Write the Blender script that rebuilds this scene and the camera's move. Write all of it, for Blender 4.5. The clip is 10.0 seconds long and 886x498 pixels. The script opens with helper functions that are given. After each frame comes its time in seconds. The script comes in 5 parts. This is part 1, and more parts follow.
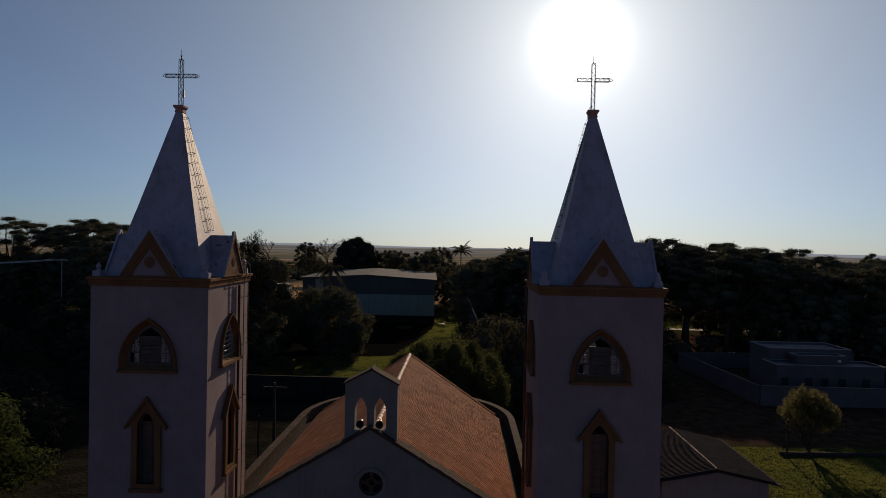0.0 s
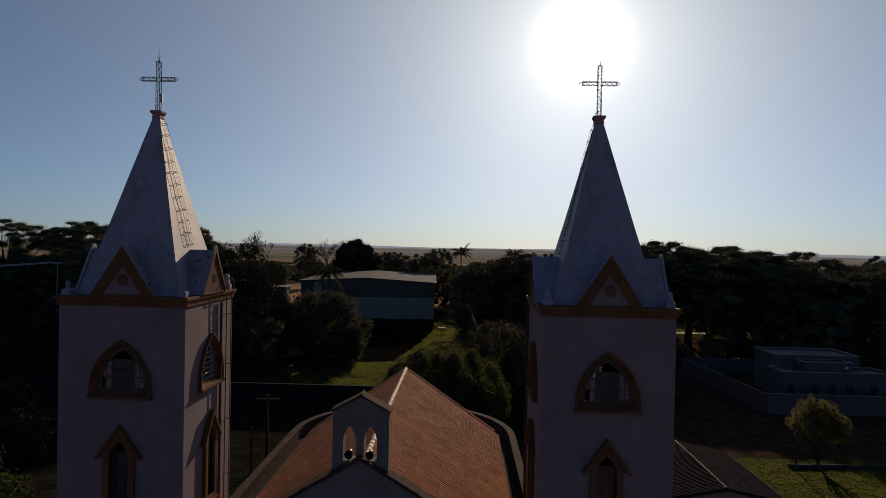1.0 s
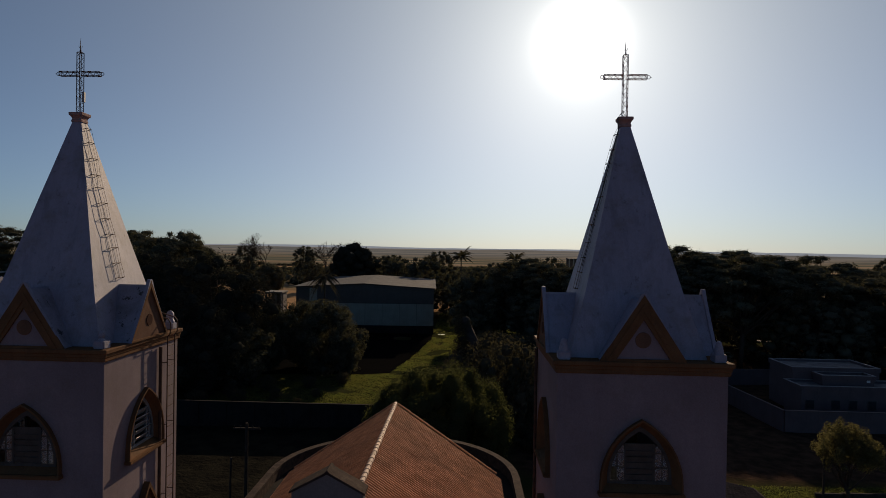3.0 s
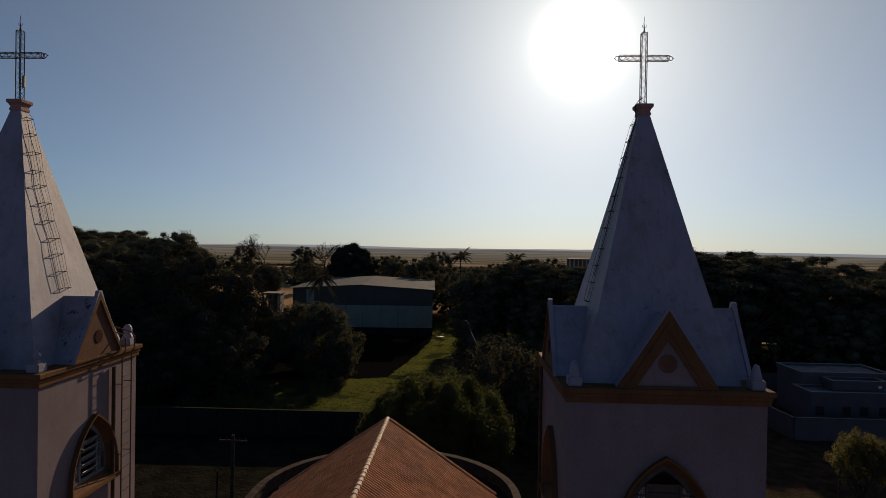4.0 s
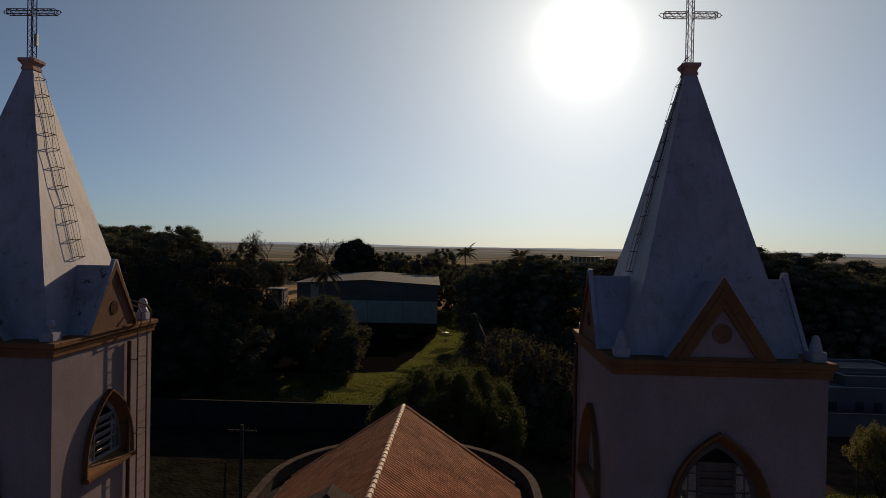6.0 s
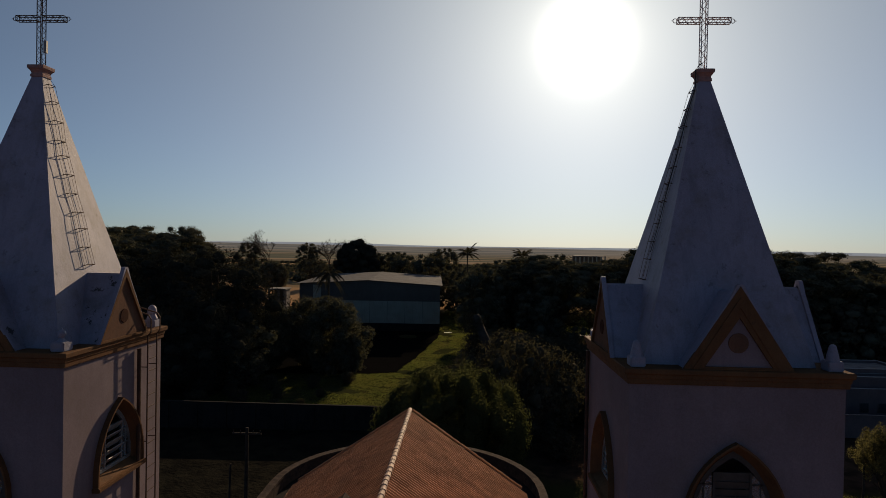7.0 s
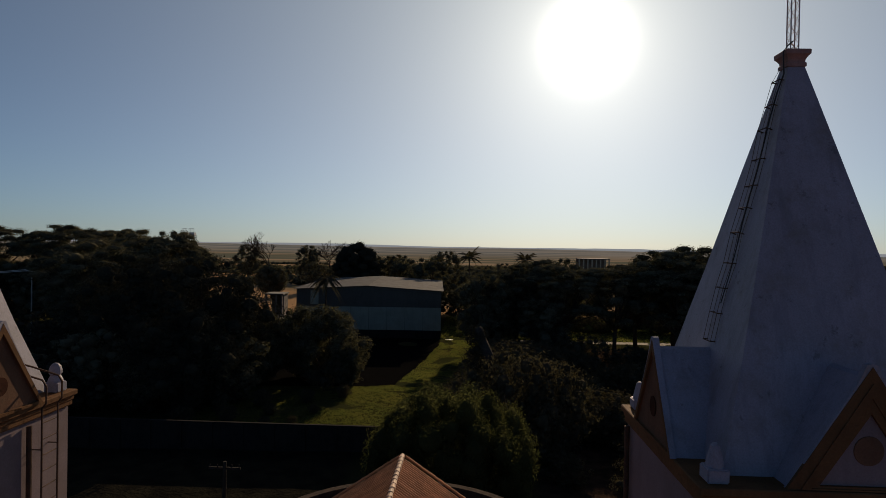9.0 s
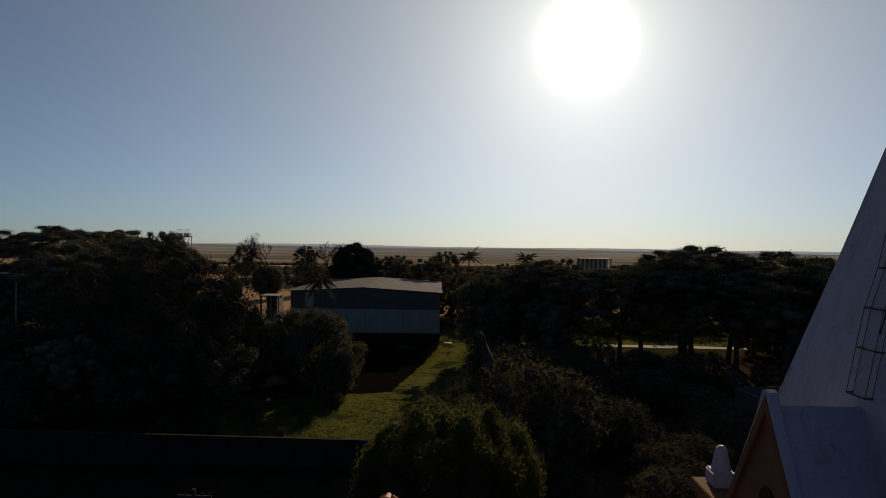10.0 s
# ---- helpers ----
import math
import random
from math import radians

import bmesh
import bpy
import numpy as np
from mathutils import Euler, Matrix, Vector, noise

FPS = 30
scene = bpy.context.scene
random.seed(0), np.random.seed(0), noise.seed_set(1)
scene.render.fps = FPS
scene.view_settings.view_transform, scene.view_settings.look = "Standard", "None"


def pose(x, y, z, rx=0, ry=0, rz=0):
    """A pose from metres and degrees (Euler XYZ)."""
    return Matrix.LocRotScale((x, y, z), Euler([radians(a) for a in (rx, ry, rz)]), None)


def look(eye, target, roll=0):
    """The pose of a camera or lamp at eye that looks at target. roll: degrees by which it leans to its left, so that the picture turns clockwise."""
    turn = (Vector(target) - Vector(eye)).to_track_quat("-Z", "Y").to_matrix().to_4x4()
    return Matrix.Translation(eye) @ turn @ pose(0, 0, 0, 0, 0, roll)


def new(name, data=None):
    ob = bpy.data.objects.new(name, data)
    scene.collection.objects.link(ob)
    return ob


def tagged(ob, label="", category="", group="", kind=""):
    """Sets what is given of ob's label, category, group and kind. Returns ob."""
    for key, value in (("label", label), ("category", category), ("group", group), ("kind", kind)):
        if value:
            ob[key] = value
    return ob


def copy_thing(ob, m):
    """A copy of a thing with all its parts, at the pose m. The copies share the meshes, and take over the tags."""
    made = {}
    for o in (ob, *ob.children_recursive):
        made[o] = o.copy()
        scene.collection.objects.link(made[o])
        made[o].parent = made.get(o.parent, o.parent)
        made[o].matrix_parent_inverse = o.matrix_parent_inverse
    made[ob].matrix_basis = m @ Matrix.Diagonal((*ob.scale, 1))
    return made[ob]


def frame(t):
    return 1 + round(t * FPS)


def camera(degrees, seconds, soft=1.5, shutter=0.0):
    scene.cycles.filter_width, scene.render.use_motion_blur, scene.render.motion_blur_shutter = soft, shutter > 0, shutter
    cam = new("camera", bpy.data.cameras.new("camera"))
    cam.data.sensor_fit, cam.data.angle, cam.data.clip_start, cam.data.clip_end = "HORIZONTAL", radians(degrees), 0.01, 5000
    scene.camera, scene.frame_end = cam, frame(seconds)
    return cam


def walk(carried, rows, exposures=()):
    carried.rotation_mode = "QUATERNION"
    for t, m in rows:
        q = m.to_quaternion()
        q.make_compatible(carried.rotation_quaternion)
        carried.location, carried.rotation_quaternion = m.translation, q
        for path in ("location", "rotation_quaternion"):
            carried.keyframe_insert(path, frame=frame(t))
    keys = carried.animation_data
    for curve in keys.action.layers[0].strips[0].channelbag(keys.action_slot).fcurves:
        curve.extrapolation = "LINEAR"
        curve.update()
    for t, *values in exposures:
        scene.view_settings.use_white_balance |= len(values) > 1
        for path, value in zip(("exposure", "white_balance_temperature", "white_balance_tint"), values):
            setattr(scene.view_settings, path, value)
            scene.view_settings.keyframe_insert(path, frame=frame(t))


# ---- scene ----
import itertools

cam = camera(73.4, 10.0, soft=0.65)

PATH = [
    (0, (-2.725, -20.521, 18.671), (-2.789, -18.522, 18.654), 1.1),
    (0.5, (-2.717, -19.828, 18.895), (-2.779, -17.829, 18.878), 1.0),
    (1, (-2.606, -19.022, 19.201), (-2.672, -17.023, 19.185), 1.1),
    (1.5, (-2.577, -18.439, 19.479), (-2.642, -16.44, 19.463), 1.2),
    (2, (-2.554, -17.577, 19.673), (-2.623, -15.579, 19.658), 1.1),
    (2.5, (-2.467, -16.321, 19.929), (-2.536, -14.322, 19.914), 0.9),
    (4, (-2.266, -12.745, 20.285), (-2.335, -10.747, 20.27), 0.9),
    (4.5, (-2.188, -12.336, 20.042), (-2.256, -10.337, 20.024), 1.0),
    (5, (-2.229, -12.157, 19.734), (-2.299, -10.158, 19.715), 1.1),
    (5.5, (-2.502, -12.073, 19.548), (-2.573, -10.074, 19.528), 1.0),
    (6, (-3.038, -12.018, 19.53), (-3.113, -10.02, 19.51), 1.1),
    (7.5, (-3.307, -11.798, 19.878), (-3.388, -9.8, 19.855), 1.0),
    (8, (-3.315, -11.013, 20.065), (-3.398, -9.015, 20.042), 1.0),
    (8.5, (-3.259, -9.752, 20.353), (-3.345, -7.754, 20.329), 0.9),
    (9, (-3.264, -8.136, 20.5), (-3.35, -6.138, 20.48), 1.0),
    (9.5, (-3.222, -6.192, 20.5), (-3.31, -4.195, 20.478), 0.6),
    (10, (-3.214, -4.233, 20.443), (-3.299, -2.235, 20.424), 0.8),
]
walk(cam, [(t, look(eye, target, roll)) for t, eye, target, roll in PATH], [(0.0, 0.2, 6650, 15), (4.0, 0.2, 6880, 14), (10.0, 0.2, 7050, 13)])


# ---- light ----
SUN_AZ, SUN_EL = radians(10.8), radians(18.4)
SUN_DIR = Vector((math.sin(SUN_AZ) * math.cos(SUN_EL), math.cos(SUN_AZ) * math.cos(SUN_EL), math.sin(SUN_EL)))

world = bpy.data.worlds.new("sky")
scene.world = world
world.use_nodes = True
wn, wl = world.node_tree.nodes, world.node_tree.links
wn.clear()
sky = wn.new("ShaderNodeTexSky")
sky.sky_type, sky.sun_disc = "NISHITA", False
sky.sun_elevation, sky.sun_rotation = SUN_EL, SUN_AZ
sky.altitude, sky.air_density, sky.dust_density, sky.ozone_density = 400, 0.7, 0.03, 2.4
w_tex = wn.new("ShaderNodeTexCoord")
w_dot = wn.new("ShaderNodeVectorMath")
w_dot.operation = "DOT_PRODUCT"
w_dot.inputs[1].default_value = SUN_DIR
wl.new(w_tex.outputs["Generated"], w_dot.inputs[0])


def wmath(op, a, b=None):
    n = wn.new("ShaderNodeMath")
    n.operation = op
    for k, v in enumerate((a, b)):
        if v is None:
            continue
        if isinstance(v, (int, float)):
            n.inputs[k].default_value = v
        else:
            wl.new(v, n.inputs[k])
    return n.outputs[0]


# the sun's disc, blurred by haze, and the white aureole round it
w_ang = wmath("ARCCOSINE", wmath("MINIMUM", w_dot.outputs["Value"], 1.0))
w_core = wmath("MULTIPLY", wmath("EXPONENT", wmath("MULTIPLY", wmath("POWER", wmath("DIVIDE", w_ang, radians(3.2)), 2.6), -1.0)), 20.0)
w_halo = wmath("MULTIPLY", wmath("EXPONENT", wmath("DIVIDE", w_ang, radians(-6.0))), 10.5)
w_wide = wmath("MULTIPLY", wmath("EXPONENT", wmath("DIVIDE", w_ang, radians(-20.0))), 13.5)
w_near = wmath("ADD", w_core, w_halo)
w_glow = wn.new("ShaderNodeVectorMath")
w_glow.operation = "SCALE"
w_glow.inputs[0].default_value = (1.0, 0.99, 0.93)
wl.new(w_near, w_glow.inputs["Scale"])
w_veil = wn.new("ShaderNodeVectorMath")
w_veil.operation = "SCALE"
w_veil.inputs[0].default_value = (0.97, 1.01, 0.85)
wl.new(w_wide, w_veil.inputs["Scale"])
w_both = wn.new("ShaderNodeVectorMath")
w_both.operation = "ADD"
wl.new(w_glow.outputs[0], w_both.inputs[0])
wl.new(w_veil.outputs[0], w_both.inputs[1])
w_add = wn.new("ShaderNodeVectorMath")
w_add.operation = "ADD"
w_clear = wn.new("ShaderNodeVectorMath")
w_clear.operation = "MULTIPLY"
w_clear.inputs[1].default_value = (0.61, 0.91, 1.07)
wl.new(sky.outputs["Color"], w_clear.inputs[0])
wl.new(w_clear.outputs[0], w_add.inputs[0])
wl.new(w_both.outputs[0], w_add.inputs[1])
# dusty air along the horizon: it dims the clear sky there and glows warm below the sun
w_sep = wn.new("ShaderNodeSeparateXYZ")
wl.new(w_tex.outputs["Generated"], w_sep.inputs[0])
w_el = wmath("ARCSINE", wmath("MAXIMUM", wmath("MINIMUM", w_sep.outputs["Z"], 1.0), 0.0))
w_low = wmath("EXPONENT", wmath("DIVIDE", w_el, radians(-5.0)))
w_dust = wn.new("ShaderNodeMix")
w_dust.data_type = "RGBA"
wl.new(w_low, w_dust.inputs[0])
w_dust.inputs[6].default_value, w_dust.inputs[7].default_value = (1, 1, 1, 1), (0.68, 0.64, 0.75, 1)
w_dim = wn.new("ShaderNodeVectorMath")
w_dim.operation = "MULTIPLY"
wl.new(w_add.outputs[0], w_dim.inputs[0])
wl.new(w_dust.outputs[2], w_dim.inputs[1])
w_warm = wn.new("ShaderNodeVectorMath")
w_warm.operation = "SCALE"
w_warm.inputs[0].default_value = (14.0, 10.2, 4.6)
wl.new(wmath("MULTIPLY", wmath("EXPONENT", wmath("DIVIDE", w_ang, radians(-22.0))), wmath("EXPONENT", wmath("DIVIDE", w_el, radians(-11.0)))), w_warm.inputs["Scale"])
w_all = wn.new("ShaderNodeVectorMath")
w_all.operation = "ADD"
wl.new(w_dim.outputs[0], w_all.inputs[0])
wl.new(w_warm.outputs[0], w_all.inputs[1])
w_bg = wn.new("ShaderNodeBackground")
w_bg.inputs["Strength"].default_value = 0.0405
wl.new(w_all.outputs[0], w_bg.inputs["Color"])
w_out = wn.new("ShaderNodeOutputWorld")
wl.new(w_bg.outputs[0], w_out.inputs["Surface"])

sun = new("sun", bpy.data.lights.new("sun", "SUN"))
sun.data.energy, sun.data.angle, sun.data.color = 3.4, radians(0.55), (1.0, 0.79, 0.54)
sun.matrix_world = look(SUN_DIR * 100, (0, 0, 0))

# ---- materials ----


def rgba(c):
    return (c[0], c[1], c[2], 1.0)


def mat(name, c1, c2=None, scale=1.0, rough=0.8, bump=0.0, fine=30.0, metal=0.0, stain=None, stain_scale=0.4,
        stain_amount=0.35, island=0.0, streak=0.0, obj=0.0, translucent=0.0, spec=0.3, flake=0.0):
    """A procedural surface: two tones mixed by broad noise, fine grain, stains, bump and variation from piece to piece."""
    m = bpy.data.materials.new(name)
    m.use_nodes = True
    n, l = m.node_tree.nodes, m.node_tree.links
    n.clear()
    out, bsdf = n.new("ShaderNodeOutputMaterial"), n.new("ShaderNodeBsdfPrincipled")
    co = n.new("ShaderNodeTexCoord").outputs["Object"]

    def tex(sc, detail=4.0, stretch=None, rgh=0.6):
        t = n.new("ShaderNodeTexNoise")
        t.inputs["Scale"].default_value, t.inputs["Detail"].default_value, t.inputs["Roughness"].default_value = sc, detail, rgh
        if stretch:
            mp = n.new("ShaderNodeMapping")
            mp.inputs["Scale"].default_value = stretch
            l.new(co, mp.inputs["Vector"])
            l.new(mp.outputs[0], t.inputs["Vector"])
        else:
            l.new(co, t.inputs["Vector"])
        return t.outputs["Fac"]

    def ramp(fac, a, b):
        r = n.new("ShaderNodeMapRange")
        r.inputs["From Min"].default_value, r.inputs["From Max"].default_value = a, b
        l.new(fac, r.inputs["Value"])
        return r.outputs["Result"]

    def mix(fac, a, b, how="MIX"):
        x = n.new("ShaderNodeMix")
        x.data_type, x.blend_type = "RGBA", how
        for sock, v in ((x.inputs[0], fac), (x.inputs[6], a), (x.inputs[7], b)):
            if isinstance(v, (int, float)):
                sock.default_value = v
            elif isinstance(v, tuple):
                sock.default_value = rgba(v)
            else:
                l.new(v, sock)
        return x.outputs[2]

    def times(a, k):
        x = n.new("ShaderNodeMath")
        x.operation = "MULTIPLY"
        l.new(a, x.inputs[0])
        x.inputs[1].default_value = k
        return x.outputs[0]

    c2 = c2 or tuple(v * 0.8 for v in c1)
    col = mix(ramp(tex(scale, 5.0), 0.35, 0.65), tuple(c1), tuple(c2))
    grain = ramp(tex(fine, 3.0), 0.3, 0.7)
    g = n.new("ShaderNodeMapRange")
    g.inputs["To Min"].default_value, g.inputs["To Max"].default_value = 0.88, 1.1
    l.new(grain, g.inputs["Value"])
    x = n.new("ShaderNodeVectorMath")
    x.operation = "SCALE"
    l.new(col, x.inputs[0])
    l.new(g.outputs[0], x.inputs["Scale"])
    col = x.outputs[0]
    if stain:
        col = mix(times(ramp(tex(stain_scale, 6.0, None, 0.7), 0.5, 0.68), stain_amount), col, tuple(stain))
    if flake:
        col = mix(times(ramp(tex(3.4, 7.0, None, 0.75), 0.6, 0.66 if flake < 0.9 else 0.625), flake), col, (0.035, 0.032, 0.03))
    if streak:
        col = mix(times(ramp(tex(1.0, 5.0, (5.0, 5.0, 0.35), 0.65), 0.5, 0.75), streak), col, tuple(v * 0.45 for v in c1))
    if island or obj:
        if obj:
            r = n.new("ShaderNodeObjectInfo").outputs["Random"]
        else:
            r = n.new("ShaderNodeNewGeometry").outputs["Random Per Island"]
        v = n.new("ShaderNodeMapRange")
        k = island or obj
        v.inputs["To Min"].default_value, v.inputs["To Max"].default_value = 1 - k, 1 + k
        l.new(r, v.inputs["Value"])
        x = n.new("ShaderNodeVectorMath")
        x.operation = "SCALE"
        l.new(col, x.inputs[0])
        l.new(v.outputs[0], x.inputs["Scale"])
        col = x.outputs[0]
    l.new(col, bsdf.inputs["Base Color"])
    bsdf.inputs["Roughness"].default_value, bsdf.inputs["Metallic"].default_value = rough, metal
    bsdf.inputs["Specular IOR Level"].default_value = spec
    if bump:
        b = n.new("ShaderNodeBump")
        b.inputs["Strength"].default_value, b.inputs["Distance"].default_value = bump, 0.03
        l.new(tex(fine * 0.4, 6.0), b.inputs["Height"])
        l.new(b.outputs[0], bsdf.inputs["Normal"])
    if translucent:
        matt = n.new("ShaderNodeBsdfDiffuse")
        l.new(col, matt.inputs["Color"])
        tr = n.new("ShaderNodeBsdfTranslucent")
        l.new(mix(1.0, col, (1.0, 1.02, 0.7), "MULTIPLY"), tr.inputs["Color"])
        ms = n.new("ShaderNodeMixShader")
        ms.inputs[0].default_value = translucent
        l.new(matt.outputs[0], ms.inputs[1])
        l.new(tr.outputs[0], ms.inputs[2])
        l.new(ms.outputs[0], out.inputs["Surface"])
    else:
        l.new(bsdf.outputs[0], out.inputs["Surface"])
    return m


M_WALL = mat("tower_plaster", (0.218, 0.17, 0.184), (0.178, 0.139, 0.15), 0.7, 0.9, 0.1, 34, stain=(0.15, 0.12, 0.105), stain_scale=0.9, stain_amount=0.4, streak=0.2, flake=0.12, spec=0.1)
M_SPIRE = mat("spire_paint", (0.275, 0.264, 0.335), (0.223, 0.215, 0.268), 0.9, 0.62, 0.14, 40, stain=(0.15, 0.125, 0.105), stain_scale=1.6, stain_amount=0.45, streak=0.5, flake=0.45)
M_SPIRE_OLD = mat("peeling_roof_paint", (0.262, 0.248, 0.305), (0.203, 0.192, 0.236), 0.9, 0.62, 0.16, 40, stain=(0.1, 0.085, 0.075), stain_scale=1.1, stain_amount=0.6, streak=0.5, flake=0.95)
M_TRIM = mat("ochre_trim", (0.158, 0.08, 0.039), (0.117, 0.06, 0.031), 1.2, 0.8, 0.3, 30, stain=(0.1, 0.06, 0.035), stain_scale=1.8, stain_amount=0.55, streak=0.45, flake=0.4, spec=0.04)
M_GREY = mat("facade_plaster", (0.18, 0.155, 0.15), (0.14, 0.122, 0.118), 0.8, 0.9, 0.3, 22, stain=(0.15, 0.14, 0.14), stain_scale=0.8, stain_amount=0.4, streak=0.3, spec=0.08)
M_COPE = mat("weathered_coping", (0.068, 0.047, 0.038), (0.038, 0.028, 0.024), 3.0, 0.9, 0.6, 18, stain=(0.15, 0.12, 0.095), stain_scale=3.2, stain_amount=0.25, spec=0.03)
M_CAP = mat("faded_red_paint", (0.34, 0.2, 0.18), (0.25, 0.15, 0.135), 4.0, 0.85, 0.3, 30, flake=0.3)
M_TYMP = mat("brown_stucco", (0.16, 0.086, 0.056), (0.12, 0.066, 0.045), 1.4, 0.9, 0.25, 34, stain=(0.1, 0.07, 0.05), stain_scale=1.6, stain_amount=0.4, streak=0.3, spec=0.04)
M_BOSS = mat("dark_ochre", (0.06, 0.022, 0.013), (0.04, 0.016, 0.011), 3.0, 0.85, 0.3, 30, spec=0.03)
M_TILE = mat("clay_tile", (0.52, 0.232, 0.106), (0.385, 0.165, 0.075), 1.5, 0.75, 0.3, 40, stain=(0.1, 0.06, 0.045), stain_scale=0.7, stain_amount=0.35, island=0.16, spec=0.1)
M_TILE_P = mat("clay_tile_piece", (0.52, 0.232, 0.106), (0.385, 0.165, 0.075), 1.5, 0.75, 0.3, 40, stain=(0.1, 0.06, 0.045), stain_scale=0.7, stain_amount=0.35, obj=0.16, spec=0.1)
M_RIDGE = mat("mortared_ridge_tile", (0.5, 0.34, 0.25), (0.4, 0.24, 0.16), 4.0, 0.65, 0.4, 30, obj=0.3, spec=0.25)
M_RIDGE_OLD = mat("old_ridge_tile", (0.3, 0.23, 0.19), (0.16, 0.11, 0.09), 4.0, 0.8, 0.4, 30, obj=0.35, spec=0.1)
M_OLDTILE = mat("old_dark_tile", (0.046, 0.035, 0.037), (0.032, 0.025, 0.027), 1.2, 0.95, 0.4, 20, island=0.2, spec=0.05)
M_IRON = mat("rusty_iron", (0.1, 0.055, 0.038), (0.055, 0.034, 0.026), 6.0, 0.8, 0.2, 60, metal=0.15, spec=0.15)
# right cross: pale paint, with the sun's glare put into the colour
M_CROSS = mat("glare_painted_iron", (0.52, 0.43, 0.41), (0.4, 0.29, 0.26), 7.0, 0.5, 0.1, 60, metal=0.25)
# near-black colour standing for the unlit insides behind doorway and windows
M_DARK = mat("interior_shade", (0.03, 0.03, 0.035), (0.02, 0.02, 0.022), 2.0, 0.9)
M_FRAME = mat("window_metal", (0.24, 0.25, 0.26), (0.17, 0.18, 0.185), 5.0, 0.45, 0.1, 50, metal=0.3)
M_SLAT = mat("louvre_paint", (0.27, 0.275, 0.28), (0.17, 0.172, 0.175), 4.0, 0.5, 0.1, 50, streak=0.3)
M_SHUTTER = mat("dark_shutter", (0.07, 0.06, 0.055), (0.045, 0.04, 0.036), 4.0, 0.7, 0.2, 40, streak=0.3)
M_BARK = mat("bark", (0.075, 0.055, 0.042), (0.045, 0.034, 0.027), 3.0, 0.95, 0.8, 14, spec=0.03)
M_PALEBARK = mat("pale_bark", (0.24, 0.21, 0.18), (0.15, 0.13, 0.11), 3.0, 0.9, 0.6, 14)
M_LEAF_DARK = mat("dark_leaves", (0.113, 0.106, 0.074), (0.076, 0.071, 0.051), 0.45, 0.65, 0, 8, island=0.45, translucent=0.32, spec=0.05)
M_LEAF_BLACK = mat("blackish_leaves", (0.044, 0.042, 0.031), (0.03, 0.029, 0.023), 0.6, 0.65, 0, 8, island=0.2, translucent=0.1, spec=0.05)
M_LEAF = mat("green_leaves", (0.1, 0.104, 0.046), (0.062, 0.066, 0.031), 0.8, 0.6, 0, 8, island=0.12, translucent=0.58, spec=0.05)
M_LEAF_DEEP = mat("deep_green_leaves", (0.052, 0.064, 0.026), (0.032, 0.04, 0.018), 0.8, 0.6, 0, 8, island=0.2, translucent=0.45, spec=0.05)
M_LEAF_DUSK = mat("dull_scrub_leaves", (0.086, 0.074, 0.052), (0.056, 0.05, 0.036), 0.5, 0.65, 0, 8, island=0.18, translucent=0.3, spec=0.05)
M_LEAF_GOLD = mat("yellow_green_leaves", (0.17, 0.15, 0.08), (0.1, 0.088, 0.048), 0.6, 0.6, 0, 8, island=0.2, translucent=0.6, spec=0.05)
M_WOODPOLE = mat("weathered_pole", (0.06, 0.05, 0.044), (0.035, 0.03, 0.026), 3.0, 0.9, 0.4, 20, spec=0.03)
M_PALE_POLE = mat("pale_concrete", (0.42, 0.39, 0.35), (0.32, 0.3, 0.27), 2.0, 0.85, 0.3, 16)
# concrete kept near black: the shade on wall and plinth is in the colour
M_CONCRETE = mat("shaded_stained_concrete", (0.032, 0.028, 0.027), (0.02, 0.018, 0.0175), 0.8, 0.9, 0.4, 16, stain=(0.028, 0.028, 0.027), stain_scale=0.6, stain_amount=0.7, streak=0.5, spec=0.02)
M_BARN_DARK = mat("grey_cladding", (0.12, 0.1, 0.086), (0.098, 0.082, 0.07), 0.5, 0.7, 0.1, 12, streak=0.3)
M_BARN_WHITE = mat("white_panel", (0.36, 0.36, 0.29), (0.3, 0.3, 0.24), 0.5, 0.7, 0.1, 12, streak=0.35, obj=0.06)
M_BARN_ROOF = mat("fibre_cement_roof", (0.16, 0.15, 0.145), (0.1, 0.096, 0.092), 0.6, 0.9, 0.2, 10, stain=(0.07, 0.065, 0.06), stain_scale=0.35, stain_amount=0.6)
M_HOUSE = mat("house_render", (0.125, 0.088, 0.09), (0.1, 0.072, 0.074), 0.6, 0.85, 0.2, 18, streak=0.3)
M_HOUSE_ROOF = mat("roof_slab", (0.24, 0.22, 0.22), (0.12, 0.112, 0.112), 0.8, 0.9, 0.2, 14, spec=0.1)
M_HOUSE_LIT_EDGE = mat("sunlit_edge", (0.26, 0.24, 0.25), (0.2, 0.19, 0.19), 1.5, 0.8, 0.2, 14)
M_PINK = mat("pink_plaster", (0.3, 0.2, 0.18), (0.24, 0.16, 0.14), 0.8, 0.9, 0.3, 20, streak=0.4)
M_WHITE = mat("white_plastic", (0.75, 0.75, 0.74), (0.65, 0.65, 0.64), 3.0, 0.4, 0, 40)
M_BLACK = mat("black_plastic", (0.025, 0.025, 0.028), (0.018, 0.018, 0.02), 3.0, 0.5, 0, 40)
M_STEEL = mat("galvanised_steel", (0.4, 0.4, 0.41), (0.3, 0.3, 0.31), 4.0, 0.4, 0.1, 40, metal=0.8)

M_GLASS = bpy.data.materials.new("window_glass")
M_GLASS.use_nodes = True
_g = M_GLASS.node_tree.nodes["Principled BSDF"]
_g.inputs["Base Color"].default_value = (0.75, 0.85, 0.95, 1)
